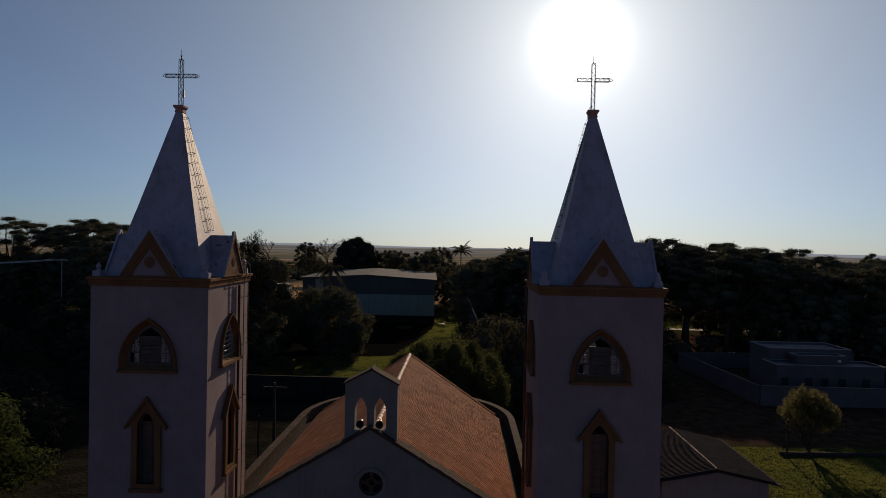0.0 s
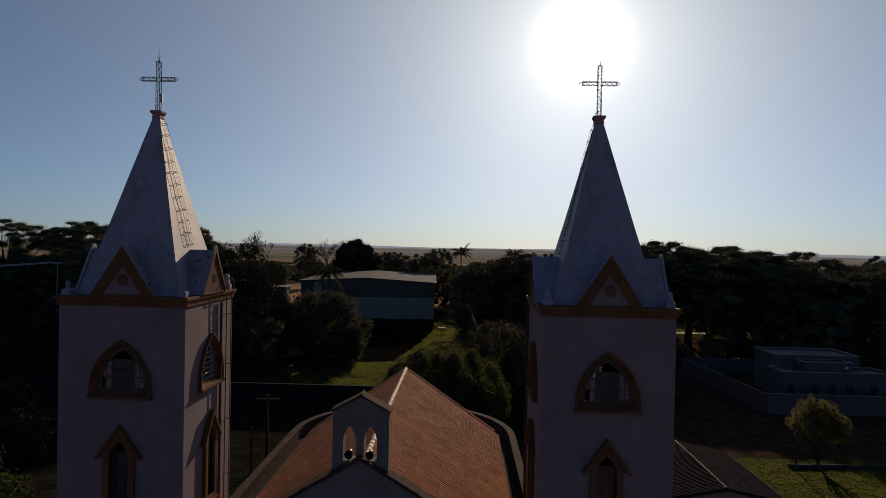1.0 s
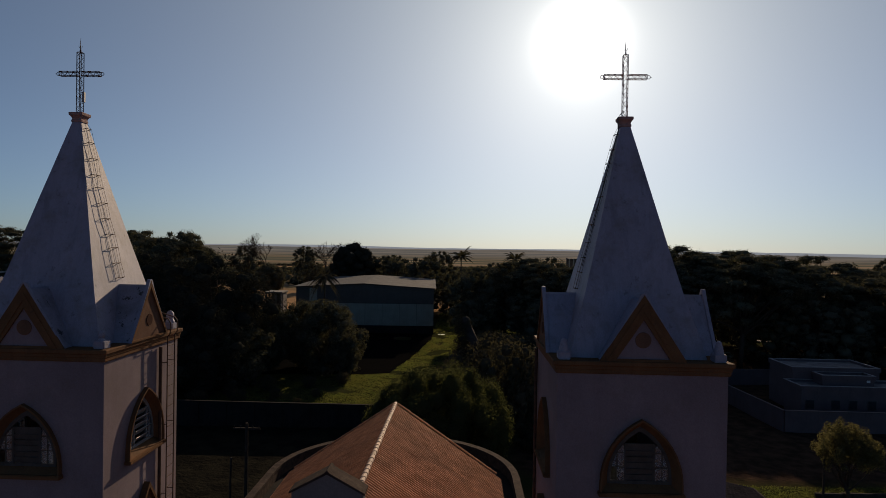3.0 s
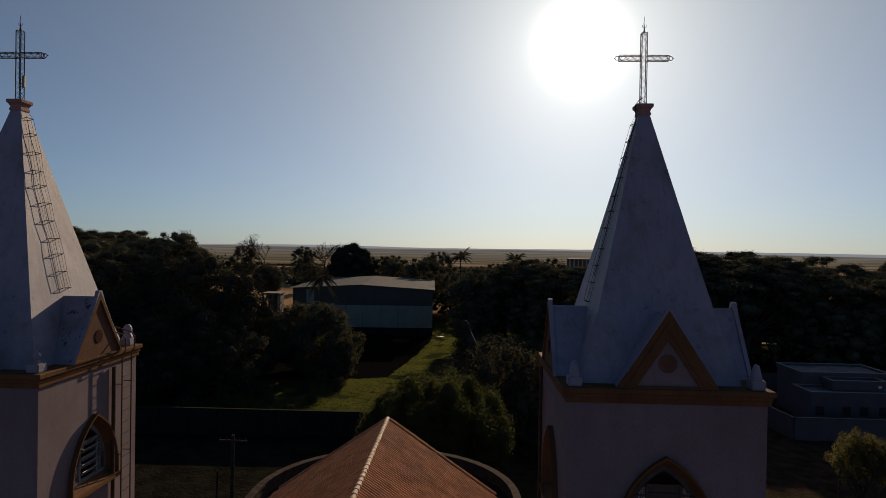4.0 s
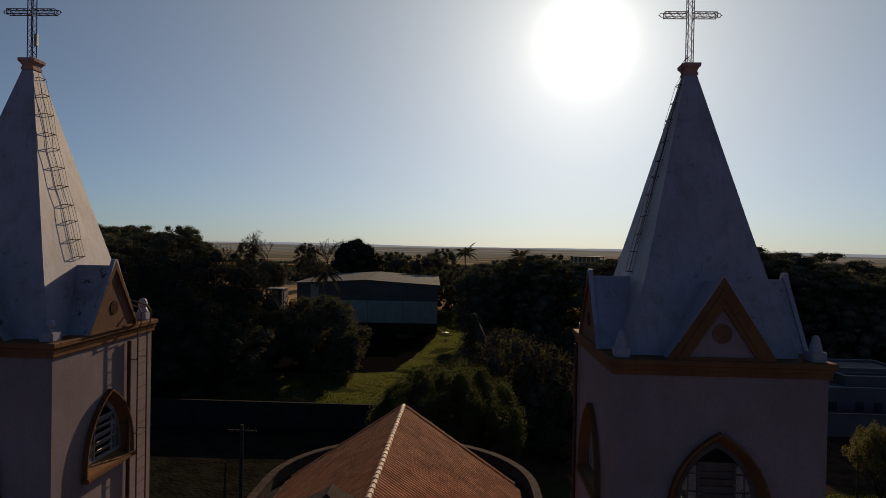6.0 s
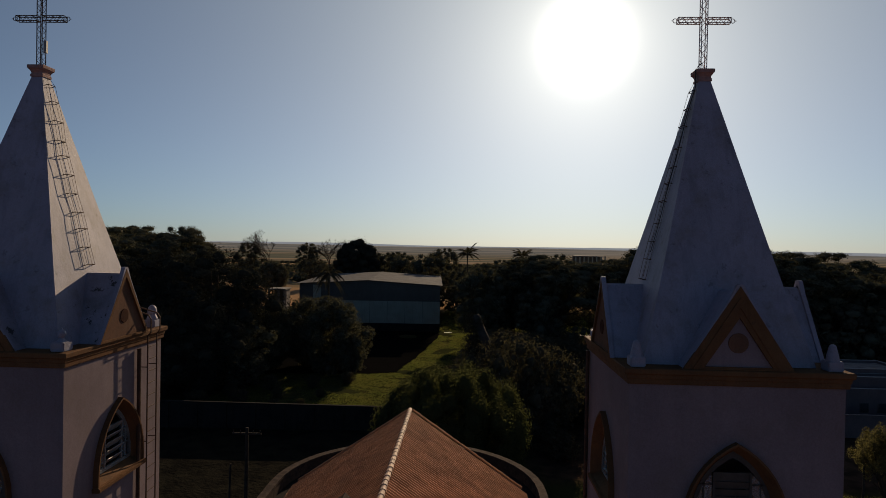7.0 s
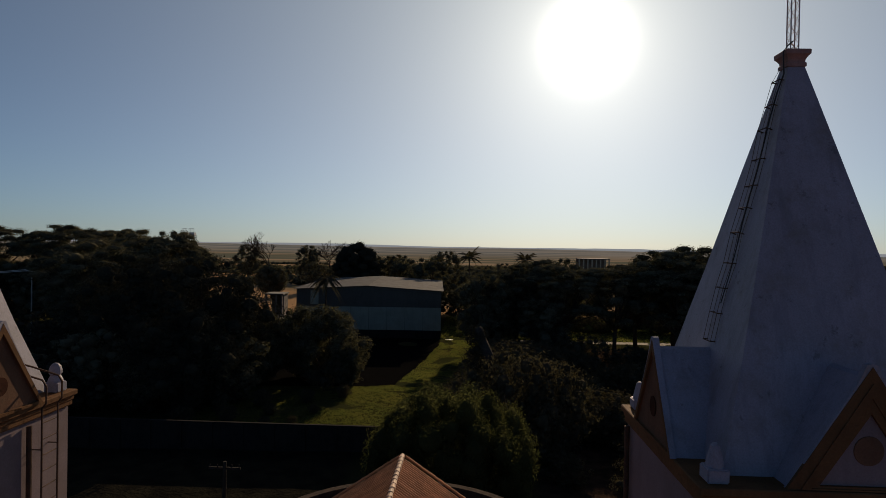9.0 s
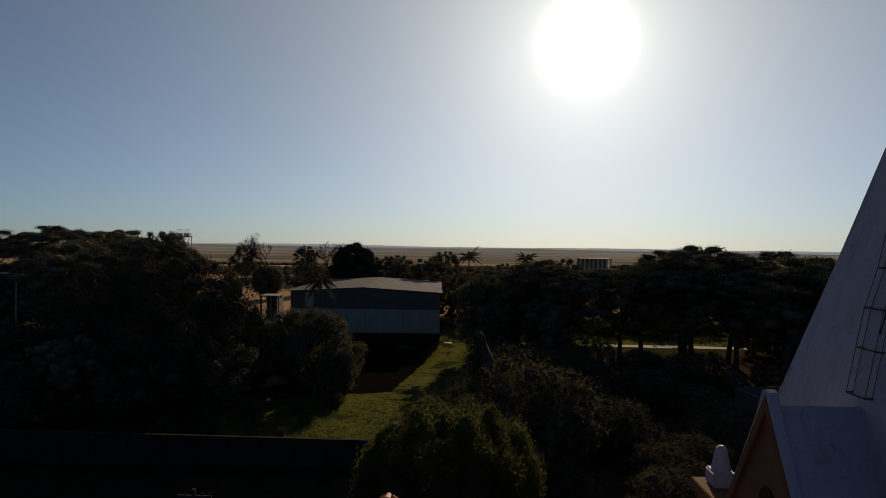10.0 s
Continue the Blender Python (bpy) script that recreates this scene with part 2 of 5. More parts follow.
_g.inputs["Roughness"].default_value, _g.inputs["Transmission Weight"].default_value, _g.inputs["IOR"].default_value = 0.08, 0.9, 1.45


M_DARKGLASS = mat("dusty_dark_glass", (0.035, 0.038, 0.045), (0.022, 0.024, 0.028), 3.0, 0.2, 0, 20, spec=0.5)


def ground_material():
    """Grass and bare soil near the church, unseen warm bounce ground before it; dry fields and woods in stripes far
    off.
    """
    m = bpy.data.materials.new("ground")
    m.use_nodes = True
    n, l = m.node_tree.nodes, m.node_tree.links
    bsdf = n["Principled BSDF"]
    co = n.new("ShaderNodeTexCoord").outputs["Object"]

    def tex(sc, detail=5.0, stretch=(1, 1, 1)):
        mp, t = n.new("ShaderNodeMapping"), n.new("ShaderNodeTexNoise")
        mp.inputs["Scale"].default_value = stretch
        t.inputs["Scale"].default_value, t.inputs["Detail"].default_value = sc, detail
        l.new(co, mp.inputs["Vector"])
        l.new(mp.outputs[0], t.inputs["Vector"])
        return t.outputs["Fac"]

    def rng(fac, a, b, lo=0.0, hi=1.0):
        r = n.new("ShaderNodeMapRange")
        for k, v in (("From Min", a), ("From Max", b), ("To Min", lo), ("To Max", hi)):
            r.inputs[k].default_value = v
        l.new(fac, r.inputs["Value"])
        return r.outputs["Result"]

    def mix(fac, a, b):
        x = n.new("ShaderNodeMix")
        x.data_type = "RGBA"
        l.new(fac, x.inputs[0])
        for sock, v in ((x.inputs[6], a), (x.inputs[7], b)):
            if isinstance(v, tuple):
                sock.default_value = rgba(v)
            else:
                l.new(v, sock)
        return x.outputs[2]

    grass = mix(rng(tex(0.35), 0.38, 0.62), (0.03, 0.033, 0.013), (0.042, 0.04, 0.017))
    grass = mix(rng(tex(6.0, 3.0), 0.35, 0.7), grass, (0.03, 0.034, 0.014))
    grass = mix(rng(tex(0.09), 0.56, 0.68, 0, 0.8), grass, (0.075, 0.055, 0.03))
    sep = n.new("ShaderNodeSeparateXYZ")
    l.new(co, sep.inputs[0])
    # yard behind the church: its shade put in as a near-black ground colour
    yard_shade = n.new("ShaderNodeMath")
    yard_shade.operation = "MULTIPLY"
    l.new(rng(sep.outputs["Y"], 47.3, 47.8, 1.0, 0.0), yard_shade.inputs[0])
    l.new(rng(sep.outputs["X"], -14.0, -11.0, 1.0, 0.0), yard_shade.inputs[1])
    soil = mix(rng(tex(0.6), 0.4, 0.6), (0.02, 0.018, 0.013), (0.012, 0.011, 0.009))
    grass = mix(yard_shade.outputs[0], grass, soil)
    # fallen leaves under the wood beside the church, its shade put into the colour
    shaded_litter = mix(rng(tex(0.8), 0.38, 0.62), (0.062, 0.038, 0.027), (0.03, 0.021, 0.016))
    wooded = n.new("ShaderNodeMath")
    wooded.operation = "MULTIPLY"
    l.new(rng(sep.outputs["Y"], 36.0, 38.5), wooded.inputs[0])
    l.new(rng(sep.outputs["X"], 1.0, 4.0), wooded.inputs[1])
    open_y = n.new("ShaderNodeMath")
    open_y.operation = "MULTIPLY"
    l.new(wooded.outputs[0], open_y.inputs[0])
    l.new(rng(sep.outputs["Y"], 108.0, 113.0, 1.0, 0.0), open_y.inputs[1])
    grass = mix(open_y.outputs[0], grass, shaded_litter)
    # unseen red ground added before the church to bounce warm light onto its fronts
    bounce_earth = mix(rng(tex(0.25), 0.4, 0.6), (0.28, 0.155, 0.1), (0.22, 0.125, 0.082))
    grass = mix(rng(sep.outputs["Y"], -1.0, 4.0, 1.0, 0.0), grass, bounce_earth)
    field = mix(rng(tex(0.004, 3.0, (0.35, 1.6, 1)), 0.42, 0.56), (0.42, 0.24, 0.125), (0.27, 0.195, 0.12))
    field = mix(rng(tex(0.006, 4.0, (0.3, 1.2, 1)), 0.56, 0.6), field, (0.07, 0.075, 0.05))
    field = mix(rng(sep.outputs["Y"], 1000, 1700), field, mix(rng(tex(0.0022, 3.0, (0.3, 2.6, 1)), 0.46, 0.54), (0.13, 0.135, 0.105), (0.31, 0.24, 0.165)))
    # beyond 2200 m the fields pale to blue-grey: distance haze as base colour
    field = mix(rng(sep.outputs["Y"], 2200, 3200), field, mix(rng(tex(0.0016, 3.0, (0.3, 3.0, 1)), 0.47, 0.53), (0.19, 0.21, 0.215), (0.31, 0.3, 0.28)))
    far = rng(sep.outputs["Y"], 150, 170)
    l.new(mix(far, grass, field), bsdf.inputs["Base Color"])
    bsdf.inputs["Roughness"].default_value = 0.95
    bsdf.inputs["Specular IOR Level"].default_value = 0.0
    b = n.new("ShaderNodeBump")
    b.inputs["Strength"].default_value, b.inputs["Distance"].default_value = 0.8, 0.15
    l.new(tex(3.0, 6.0), b.inputs["Height"])
    l.new(b.outputs[0], bsdf.inputs["Normal"])
    return m


M_GROUND = ground_material()

# ---- mesh helpers ----


def part(name, bm, material, parent=None, label="", smooth=False):
    """Links a bmesh, or a ready mesh, as one mesh object under a thing or a part."""
    if isinstance(bm, bpy.types.Mesh):
        me = bm
    else:
        bmesh.ops.recalc_face_normals(bm, faces=bm.faces)
        me = bpy.data.meshes.new(name)
        bm.to_mesh(me)
        bm.free()
    if not me.materials:
        me.materials.append(material)
    if smooth:
        me.polygons.foreach_set("use_smooth", [True] * len(me.polygons))
    ob = new(name, me)
    if parent:
        ob.parent = parent
    if label:
        ob["label"] = label
    return ob


def thing(name, at, label, category, group="", kind=""):
    ob = new(name)
    ob.location = at
    ob.empty_display_size = 0.2
    return tagged(ob, label, category, group, kind)


def box(bm, x0, x1, y0, y1, z0, z1, bev=0.0, m=None):
    ret = bmesh.ops.create_cube(bm, size=1.0)
    vs = ret["verts"]
    for v in vs:
        v.co = Vector((x0 + (v.co.x + 0.5) * (x1 - x0), y0 + (v.co.y + 0.5) * (y1 - y0), z0 + (v.co.z + 0.5) * (z1 - z0)))
    if bev:
        es = {e for v in vs for e in v.link_edges}
        r = bmesh.ops.bevel(bm, geom=list(es), offset=bev, segments=2, affect="EDGES")
        vs = list(set(r["verts"]) | {v for v in vs if v.is_valid})
    if m:
        bmesh.ops.transform(bm, matrix=m, verts=vs)
    return bm


def boxed(*a, **k):
    return box(bmesh.new(), *a, **k)


def tube(bm, pts, radii, n=6, cap=True):
    """A tapered round tube along pts."""
    pts = [Vector(p) for p in pts]
    if isinstance(radii, (int, float)):
        radii = [radii] * len(pts)
    rings = []
    for i, p in enumerate(pts):
        d = (pts[min(i + 1, len(pts) - 1)] - pts[max(i - 1, 0)]).normalized()
        a = d.cross(Vector((0, 0, 1)) if abs(d.z) < 0.9 else Vector((1, 0, 0))).normalized()
        b = d.cross(a)
        rings.append([bm.verts.new(p + (a * math.cos(t) + b * math.sin(t)) * radii[i]) for t in (2 * math.pi * k / n for k in range(n))])
    for r0, r1 in zip(rings, rings[1:]):
        for k in range(n):
            bm.faces.new((r0[k], r0[(k + 1) % n], r1[(k + 1) % n], r1[k]))
    if cap:
        bm.faces.new(rings[0])
        bm.faces.new(rings[-1])
    return bm


def prism(bm, poly, d0, d1, m=None):
    """A closed plate: the outline poly (u, v) in the plane x, z, from y = d0 to y = d1."""
    a = [bm.verts.new((u, d0, v)) for u, v in poly]
    b = [bm.verts.new((u, d1, v)) for u, v in poly]
    bm.faces.new(a)
    bm.faces.new(b)
    k = len(poly)
    for i in range(k):
        bm.faces.new((a[i], a[(i + 1) % k], b[(i + 1) % k], b[i]))
    if m:
        bmesh.ops.transform(bm, matrix=m, verts=a + b)
    return bm


def plate(bm, outer, holes, d0, d1, m=None):
    """As prism, with openings through it."""
    loops, made = [outer, *holes], []
    for d in (d0, d1):
        edges = []
        for lp in loops:
            vs = [bm.verts.new((u, d, v)) for u, v in lp]
            made.append(vs)
            edges += [bm.edges.new((vs[i], vs[(i + 1) % len(vs)])) for i in range(len(vs))]
        bmesh.ops.triangle_fill(bm, use_beauty=True, use_dissolve=False, edges=edges)
    k = len(loops)
    for i in range(k):
        a, b = made[i], made[i + k]
        for j in range(len(a)):
            q = (j + 1) % len(a)
            bm.faces.new((a[j], a[q], b[q], b[j]))
    if m:
        bmesh.ops.transform(bm, matrix=m, verts=[v for lp in made for v in lp])
    return bm


def arch(w, z0, zs, za, n=8):
    """A pointed arch's outline: width w, from z0, springing at zs, apex at za."""
    h = za - zs
    r = (w * w / 4 + h * h) / w
    pts = [(-w / 2, z0), (w / 2, z0)]
    a1 = math.asin(min(1.0, h / r))
    right = [(w / 2 - r + r * math.cos(a1 * i / n), zs + r * math.sin(a1 * i / n)) for i in range(n + 1)]
    pts += right
    pts += [(-u, v) for u, v in reversed(right[:-1])]
    return pts


def ring_plate(bm, outer, inner, d0, d1, m=None):
    return plate(bm, outer, [inner], d0, d1, m)


def loft(bm, loops, m):
    """A closed ring through outlines of equal length, each at its own depth."""
    rows = [[bm.verts.new((u, d, v)) for u, v in lp] for lp, d in loops]
    for p, q in zip(rows, rows[1:] + rows[:1]):
        for k in range(len(p)):
            j = (k + 1) % len(p)
            bm.faces.new((p[k], p[j], q[j], q[k]))
    bmesh.ops.transform(bm, matrix=m, verts=[v for r in rows for v in r])
    return bm


def turned(k):
    """A quarter turn k times: the face at -y goes to +x, +y, -x."""
    return Matrix.Rotation(k * math.pi / 2, 4, "Z")

# ---- ground and distance ----


def ground_height(x, y):
    d = math.hypot(x, y)
    k = max(0.0, min(1.0, (d - 200) / 1300))
    roll = 4.0 * noise.noise(Vector((x * 0.0016, y * 0.0016, 3.1))) + 1.5 * noise.noise(Vector((x * 0.006, y * 0.006, 1.7)))
    small = 0.18 * noise.noise(Vector((x * 0.12, y * 0.12, 0.3))) * min(1.0, max(0.0, (d - 30) / 15))
    rise = 24.0 * max(0.0, min(1.0, (d - 2600) / 2000)) * (0.75 + 0.35 * noise.noise(Vector((x * 0.0009, 5.0, 0.2)))) - 0.0035 * min(0.0, x) * k
    bank = 1.0 * math.exp(-((x + 16) / 24) ** 2 - ((y - 62) / 20) ** 2)
    return bank - 36.0 * k * k * (3 - 2 * k) + roll * k + small + rise * k


def build_ground():
    bm = bmesh.new()
    radii = [0, 6, 12, 18, 24, 30, 34, 38, 42, 46, 50, 54, 60, 68, 76, 84, 92, 100, 112, 125, 140, 160, 190, 230, 280, 350, 450, 600, 800, 1050, 1400, 1800, 2300, 2800, 3300, 3800, 4200, 4500, 4700]
    n = 120
    cx, cy = -5.0, 40.0
    rows = []
    for r in radii:
        if r == 0:
            rows.append([bm.verts.new((cx, cy, ground_height(cx, cy)))])
            continue
        rows.append([bm.verts.new((cx + r * math.cos(t), cy + r * math.sin(t), ground_height(cx + r * math.cos(t), cy + r * math.sin(t)))) for t in (2 * math.pi * k / n for k in range(n))])
    for k in range(n):
        bm.faces.new((rows[0][0], rows[1][k], rows[1][(k + 1) % n]))
    for a, b in zip(rows[1:], rows[2:]):
        for k in range(n):
            bm.faces.new((a[k], b[k], b[(k + 1) % n], a[(k + 1) % n]))
    ob = part("ground", bm, M_GROUND, smooth=True)
    return tagged(ob, "grassy ground running out to dry farm fields", "ground", kind="structure")


build_ground()

# ---- church towers ----
H, ZC = 2.1, 17.0
UP_OPEN = arch(1.56, 14.22, 14.35, 15.62)
UP_FRAME = arch(2.04, 14.0, 14.25, 15.87)
UP_RIM = arch(1.96, 14.03, 14.26, 15.82)
UP_HOLE = arch(1.98, 14.02, 14.26, 15.83)
LOW_OPEN = arch(0.64, 10.05, 12.0, 12.58)
LOW_FRAME = [(-0.52, 9.85), (0.52, 9.85), (0.52, 12.08), (0.7, 12.03), (0.68, 12.14), (0.0, 13.06), (-0.68, 12.14), (-0.7, 12.03), (-0.52, 12.08)]
GROUND_OPEN = arch(0.7, 3.6, 6.4, 7.2)


# the towers are a little less deep than wide: the front keeps its place, the back comes forward
DEPTH = Matrix.Translation((0, -H, 0)) @ Matrix.Diagonal((1, 0.93, 1, 1)) @ Matrix.Translation((0, H, 0))


def on_face(k):
    """Takes (u, depth, z) with depth 0 on a tower's face, outwards negative, to that face."""
    return DEPTH @ turned(k) @ Matrix.Translation((0, -H, 0))


def upper_window(parent, k):
    m = on_face(k)
    w = part("window", loft(bmesh.new(), ((UP_FRAME, 0.0), (UP_FRAME, -0.13), (UP_RIM, -0.13), (UP_OPEN, 0.16), (UP_HOLE, 0.16)), m), M_TRIM, parent, "ochre splayed pointed-arch surround")
    bm = bmesh.new()
    box(bm, -1.06, 1.06, -0.18, 0.08, 13.95, 14.06, 0.02, m)
    part("sill", bm, M_TRIM, w)
    bm = bmesh.new()
    inner = arch(1.44, 14.28, 14.36, 15.52)
    ring_plate(bm, arch(1.6, 14.2, 14.35, 15.65), inner, 0.11, 0.17, m)
    for u in (-0.36, 0.36):
        top = 15.2
        box(bm, u - 0.025, u + 0.025, 0.1, 0.16, 14.26, top, 0, m)
    for u in (-0.56, 0.56):
        box(bm, u - 0.012, u + 0.012, 0.11, 0.15, 14.26, 15.02, 0, m)
    for z in (14.62, 14.98):
        for s in (-1, 1):
            a, b = sorted((s * 0.37, s * 0.71))
            box(bm, a, b, 0.11, 0.15, z - 0.012, z + 0.012, 0, m)
    box(bm, -0.37, 0.37, 0.11, 0.15, 15.18, 15.22, 0, m)
    part("window_frame", bm, M_FRAME if k % 2 else M_SHUTTER, w)
    side = k % 2 == 1
    for i in range(5 if side else 6):
        z = 14.4 + i * 0.185 if side else 14.36 + i * 0.15
        half = 0.11 if side else 0.075
        bm = bmesh.new()
        tilt = Matrix.Translation((0, 0.13, z)) @ Matrix.Rotation(radians((-78 if k % 2 == 0 else -50) + 6 * math.sin(i * 2.3 + k)), 4, "X")
        box(bm, -0.335, 0.335, -half, half, -0.008, 0.008, 0, m @ tilt)
        part("slat", bm, M_SLAT if k % 2 else M_SHUTTER, w)
    for s in (-1, 1):
        for j, (a, b) in enumerate(((0.39, 0.545), (0.575, 0.7))):
            for i, (z0, z1) in enumerate(((14.29, 14.6), (14.64, 14.96), (15.0, 15.14))):
                if i == 2 and j == 1:
                    continue
                if (i + j * 3 + k * 2 + (s > 0) * 5) % 7 == 3:
                    continue
                u0, u1 = sorted((s * a, s * b))
                bm = bmesh.new()
                box(bm, u0, u1, 0.125, 0.131, z0, z1, 0, m)
                g = part("pane", bm, M_GLASS, w)
                g.visible_shadow = False


def lower_window(parent, k):
    m = on_face(k)
    w = part("lancet_window", ring_plate(bmesh.new(), LOW_FRAME, LOW_OPEN, -0.12, 0.08, m), M_TRIM, parent, "ochre gabled surround of a narrow lancet")
    bm = bmesh.new()
    box(bm, -0.58, 0.58, -0.18, 0.06, 9.76, 9.9, 0.02, m)
    part("sill", bm, M_TRIM, w)
    bm = bmesh.new()
    for s in (-1, 1):
        q = [(s * 0.73, 11.98), (s * 0.77, 12.06), (0, 13.13), (0, 12.98)]
        prism(bm, q, -0.2, -0.02, m)
    part("hood", bm, M_TRIM, w)
    bm = bmesh.new()
    ring_plate(bm, arch(0.64, 10.05, 12.0, 12.58), arch(0.56, 10.1, 12.0, 12.51), 0.1, 0.15, m)
    for u in (-0.13, 0.13):
        box(bm, u - 0.012, u + 0.012, 0.11, 0.14, 10.08, 12.3, 0, m)
    for i in range(7):
        z = 10.4 + i * 0.3
        box(bm, -0.29, 0.29, 0.11, 0.14, z - 0.012, z + 0.012, 0, m)
    part("window_frame", bm, M_SHUTTER, w)
    for i in range(7):
        z = 10.11 + i * 0.3
        for u0, u1 in ((-0.27, -0.145), (-0.115, 0.115), (0.145, 0.27)):
            bm = bmesh.new()
            box(bm, u0, u1, 0.122, 0.128, z, z + 0.27, 0, m)
            part("pane", bm, M_DARKGLASS, w)


def gable(parent, k, old):
    """The small gable over each face: stuccoed tympanum, ochre raking boards, a round boss and a little roof behind."""
    m = on_face(k) @ Matrix.Translation((0, -0.1 if k % 2 else 0, 0))
    zb, za, hw = 17.3, 18.9, 1.02
    bm = bmesh.new()
    prism(bm, [(-hw, zb), (hw, zb), (0, za - 0.08)], -0.02, 0.029, m)
    front = k % 2 == 0
    g = part("gable", bm, M_WALL if front else M_TYMP, parent)
    bm = bmesh.new()
    if front:
        ring_plate(bm, [(-hw - 0.06, zb), (hw + 0.06, zb), (0, za + 0.06)], [(-hw + 0.36, zb + 0.06), (hw - 0.36, zb + 0.06), (0, za - 0.56)], -0.075, -0.022, m)
        ring_plate(bm, [(-hw + 0.12, zb + 0.01), (hw - 0.12, zb + 0.01), (0, za - 0.16)], [(-hw + 0.25, zb + 0.03), (hw - 0.25, zb + 0.03), (0, za - 0.36)], -0.095, -0.076, m)
    else:
        ring_plate(bm, [(-hw - 0.05, zb), (hw + 0.05, zb), (0, za + 0.05)], [(-hw + 0.07, zb + 0.05), (hw - 0.07, zb + 0.05), (0, za - 0.13)], -0.07, -0.022, m)
    part("raking_board", bm, M_TRIM, g)
    bm = bmesh.new()
    tube(bm, [(0, -0.021, 17.83), (0, -0.035, 17.83)], [0.2 if front else 0.17, 0.195 if front else 0.165], 24)
    bmesh.ops.transform(bm, matrix=m, verts=bm.verts)
    part("boss", bm, M_TYMP if front else M_BOSS, g, "round brown boss" if front else "round dark red-brown boss")
    # the coping rises in a soft lip over the little roof
    bm = bmesh.new()
    for s in (-1, 1):
        prism(bm, [(s * (hw + 0.01), zb), (s * (hw + 0.05), zb), (s * 0.2, za - 0.2), (s * 0.07, za + 0.08), (0, za + 0.1), (0, za + 0.01)], -0.065, 0.03, m)
    bmesh.ops.remove_doubles(bm, verts=bm.verts, dist=0.0005)
    part("coping", bm, M_SPIRE, g)
    bm = bmesh.new()
    prism(bm, [(-1.03, zb), (1.03, zb), (0.07, 18.8), (0, 18.84), (-0.07, 18.8)], 0.031, 1.6, m)
    part("gable_roof", bm, M_SPIRE_OLD if old else M_SPIRE, g, "grey gable roof with black peeling patches" if old else "")


def pinnacle(parent, x, y, form="cone"):
    bm = bmesh.new()
    box(bm, x - 0.15, x + 0.15, y - 0.15, y + 0.15, 17.3, 17.5, 0.02)
    p = part("pinnacle", bm, M_SPIRE, parent)
    bm = bmesh.new()
    prof = {
        "cone": ((0.125, 17.5), (0.12, 17.54), (0.106, 17.61), (0.09, 17.68), (0.076, 17.74), (0.062, 17.79), (0.03, 17.82)),
        "ball": ((0.1, 17.5), (0.07, 17.53), (0.05, 17.57), (0.075, 17.61), (0.085, 17.66), (0.07, 17.71), (0.03, 17.75), (0.01, 17.79)),
        "dome": ((0.14, 17.5), (0.138, 17.54), (0.11, 17.6), (0.09, 17.64), (0.118, 17.67), (0.12, 17.74), (0.1, 17.82), (0.06, 17.87), (0.015, 17.89)),
    }[form]
    tube(bm, [(x, y, z) for r, z in prof], [r for r, z in prof], 14)
    part("finial", bm, M_SPIRE, p)


def lattice(bm, p0, p1, w, n):
    """A square lattice bar of four rods and zigzag lacing."""
    p0, p1 = Vector(p0), Vector(p1)
    d = (p1 - p0).normalized()
    a = Vector((0, 1, 0))
    b = d.cross(a)
    corners = [(a * i + b * j) * (w / 2) for i, j in ((-1, -1), (1, -1), (1, 1), (-1, 1))]
    for c in corners:
        tube(bm, [p0 + c, p1 + c], 0.011, 5)
    for q in range(4):
        c0, c1 = corners[q], corners[(q + 1) % 4]
        for i in range(n):
            s, e = p0.lerp(p1, i / n), p0.lerp(p1, (i + 1) / n)
            tube(bm, [s + (c0 if i % 2 else c1), e + (c1 if i % 2 else c0)], 0.006, 4, False)
    for e in (p0, p1):
        for q in range(4):
            tube(bm, [e + corners[q], e + corners[(q + 1) % 4]], 0.009, 4, False)


def cross(parent, box_on, material):
    bm = bmesh.new()
    z0, zb, zt = 23.8, 24.95, 25.57
    lattice(bm, (0, 0, z0), (0, 0, zt), 0.13, 14)
    c = part("cross", bm, material, parent, "wrought-iron lattice cross")
    bm = bmesh.new()
    lattice(bm, (-0.6, 0, zb), (-0.065, 0, zb), 0.12, 6)
    lattice(bm, (0.065, 0, zb), (0.6, 0, zb), 0.12, 6)
    part("crossbar", bm, material, c)
    for s in (-1, 1):
        bm = bmesh.new()
        ring = [(s * (0.655 + 0.05 * math.cos(t)), 0, zb + 0.05 * math.sin(t)) for t in (2 * math.pi * i / 12 for i in range(13))]
        tube(bm, ring, 0.009, 4, False)
        tube(bm, [(s * 0.7, 0, zb), (s * 0.745, 0, zb)], [0.016, 0.003], 5)
        part("end_ring", bm, material, c)
    bm = bmesh.new()
    tube(bm, [(0, 0, zt), (0.0, 0, zt + 0.12), (-0.012, 0, zt + 0.25), (0.008, 0, zt + 0.43)], [0.03, 0.014, 0.009, 0.003], 6)
    arc = [(0.05 * math.sin(t), 0, zt + 0.13 + 0.05 * (1 - math.cos(t))) for t in (-2.0 + 4.0 * i / 10 for i in range(11))]
    tube(bm, arc, 0.006, 4, False)
    part("lightning_rod", bm, material, c)
    if box_on:
        bm = bmesh.new()
        box(bm, 0.08, 0.15, -0.05, 0.03, 24.12, 24.42, 0.01)
        part("antenna_box", bm, M_SLAT, c, "small grey antenna box")


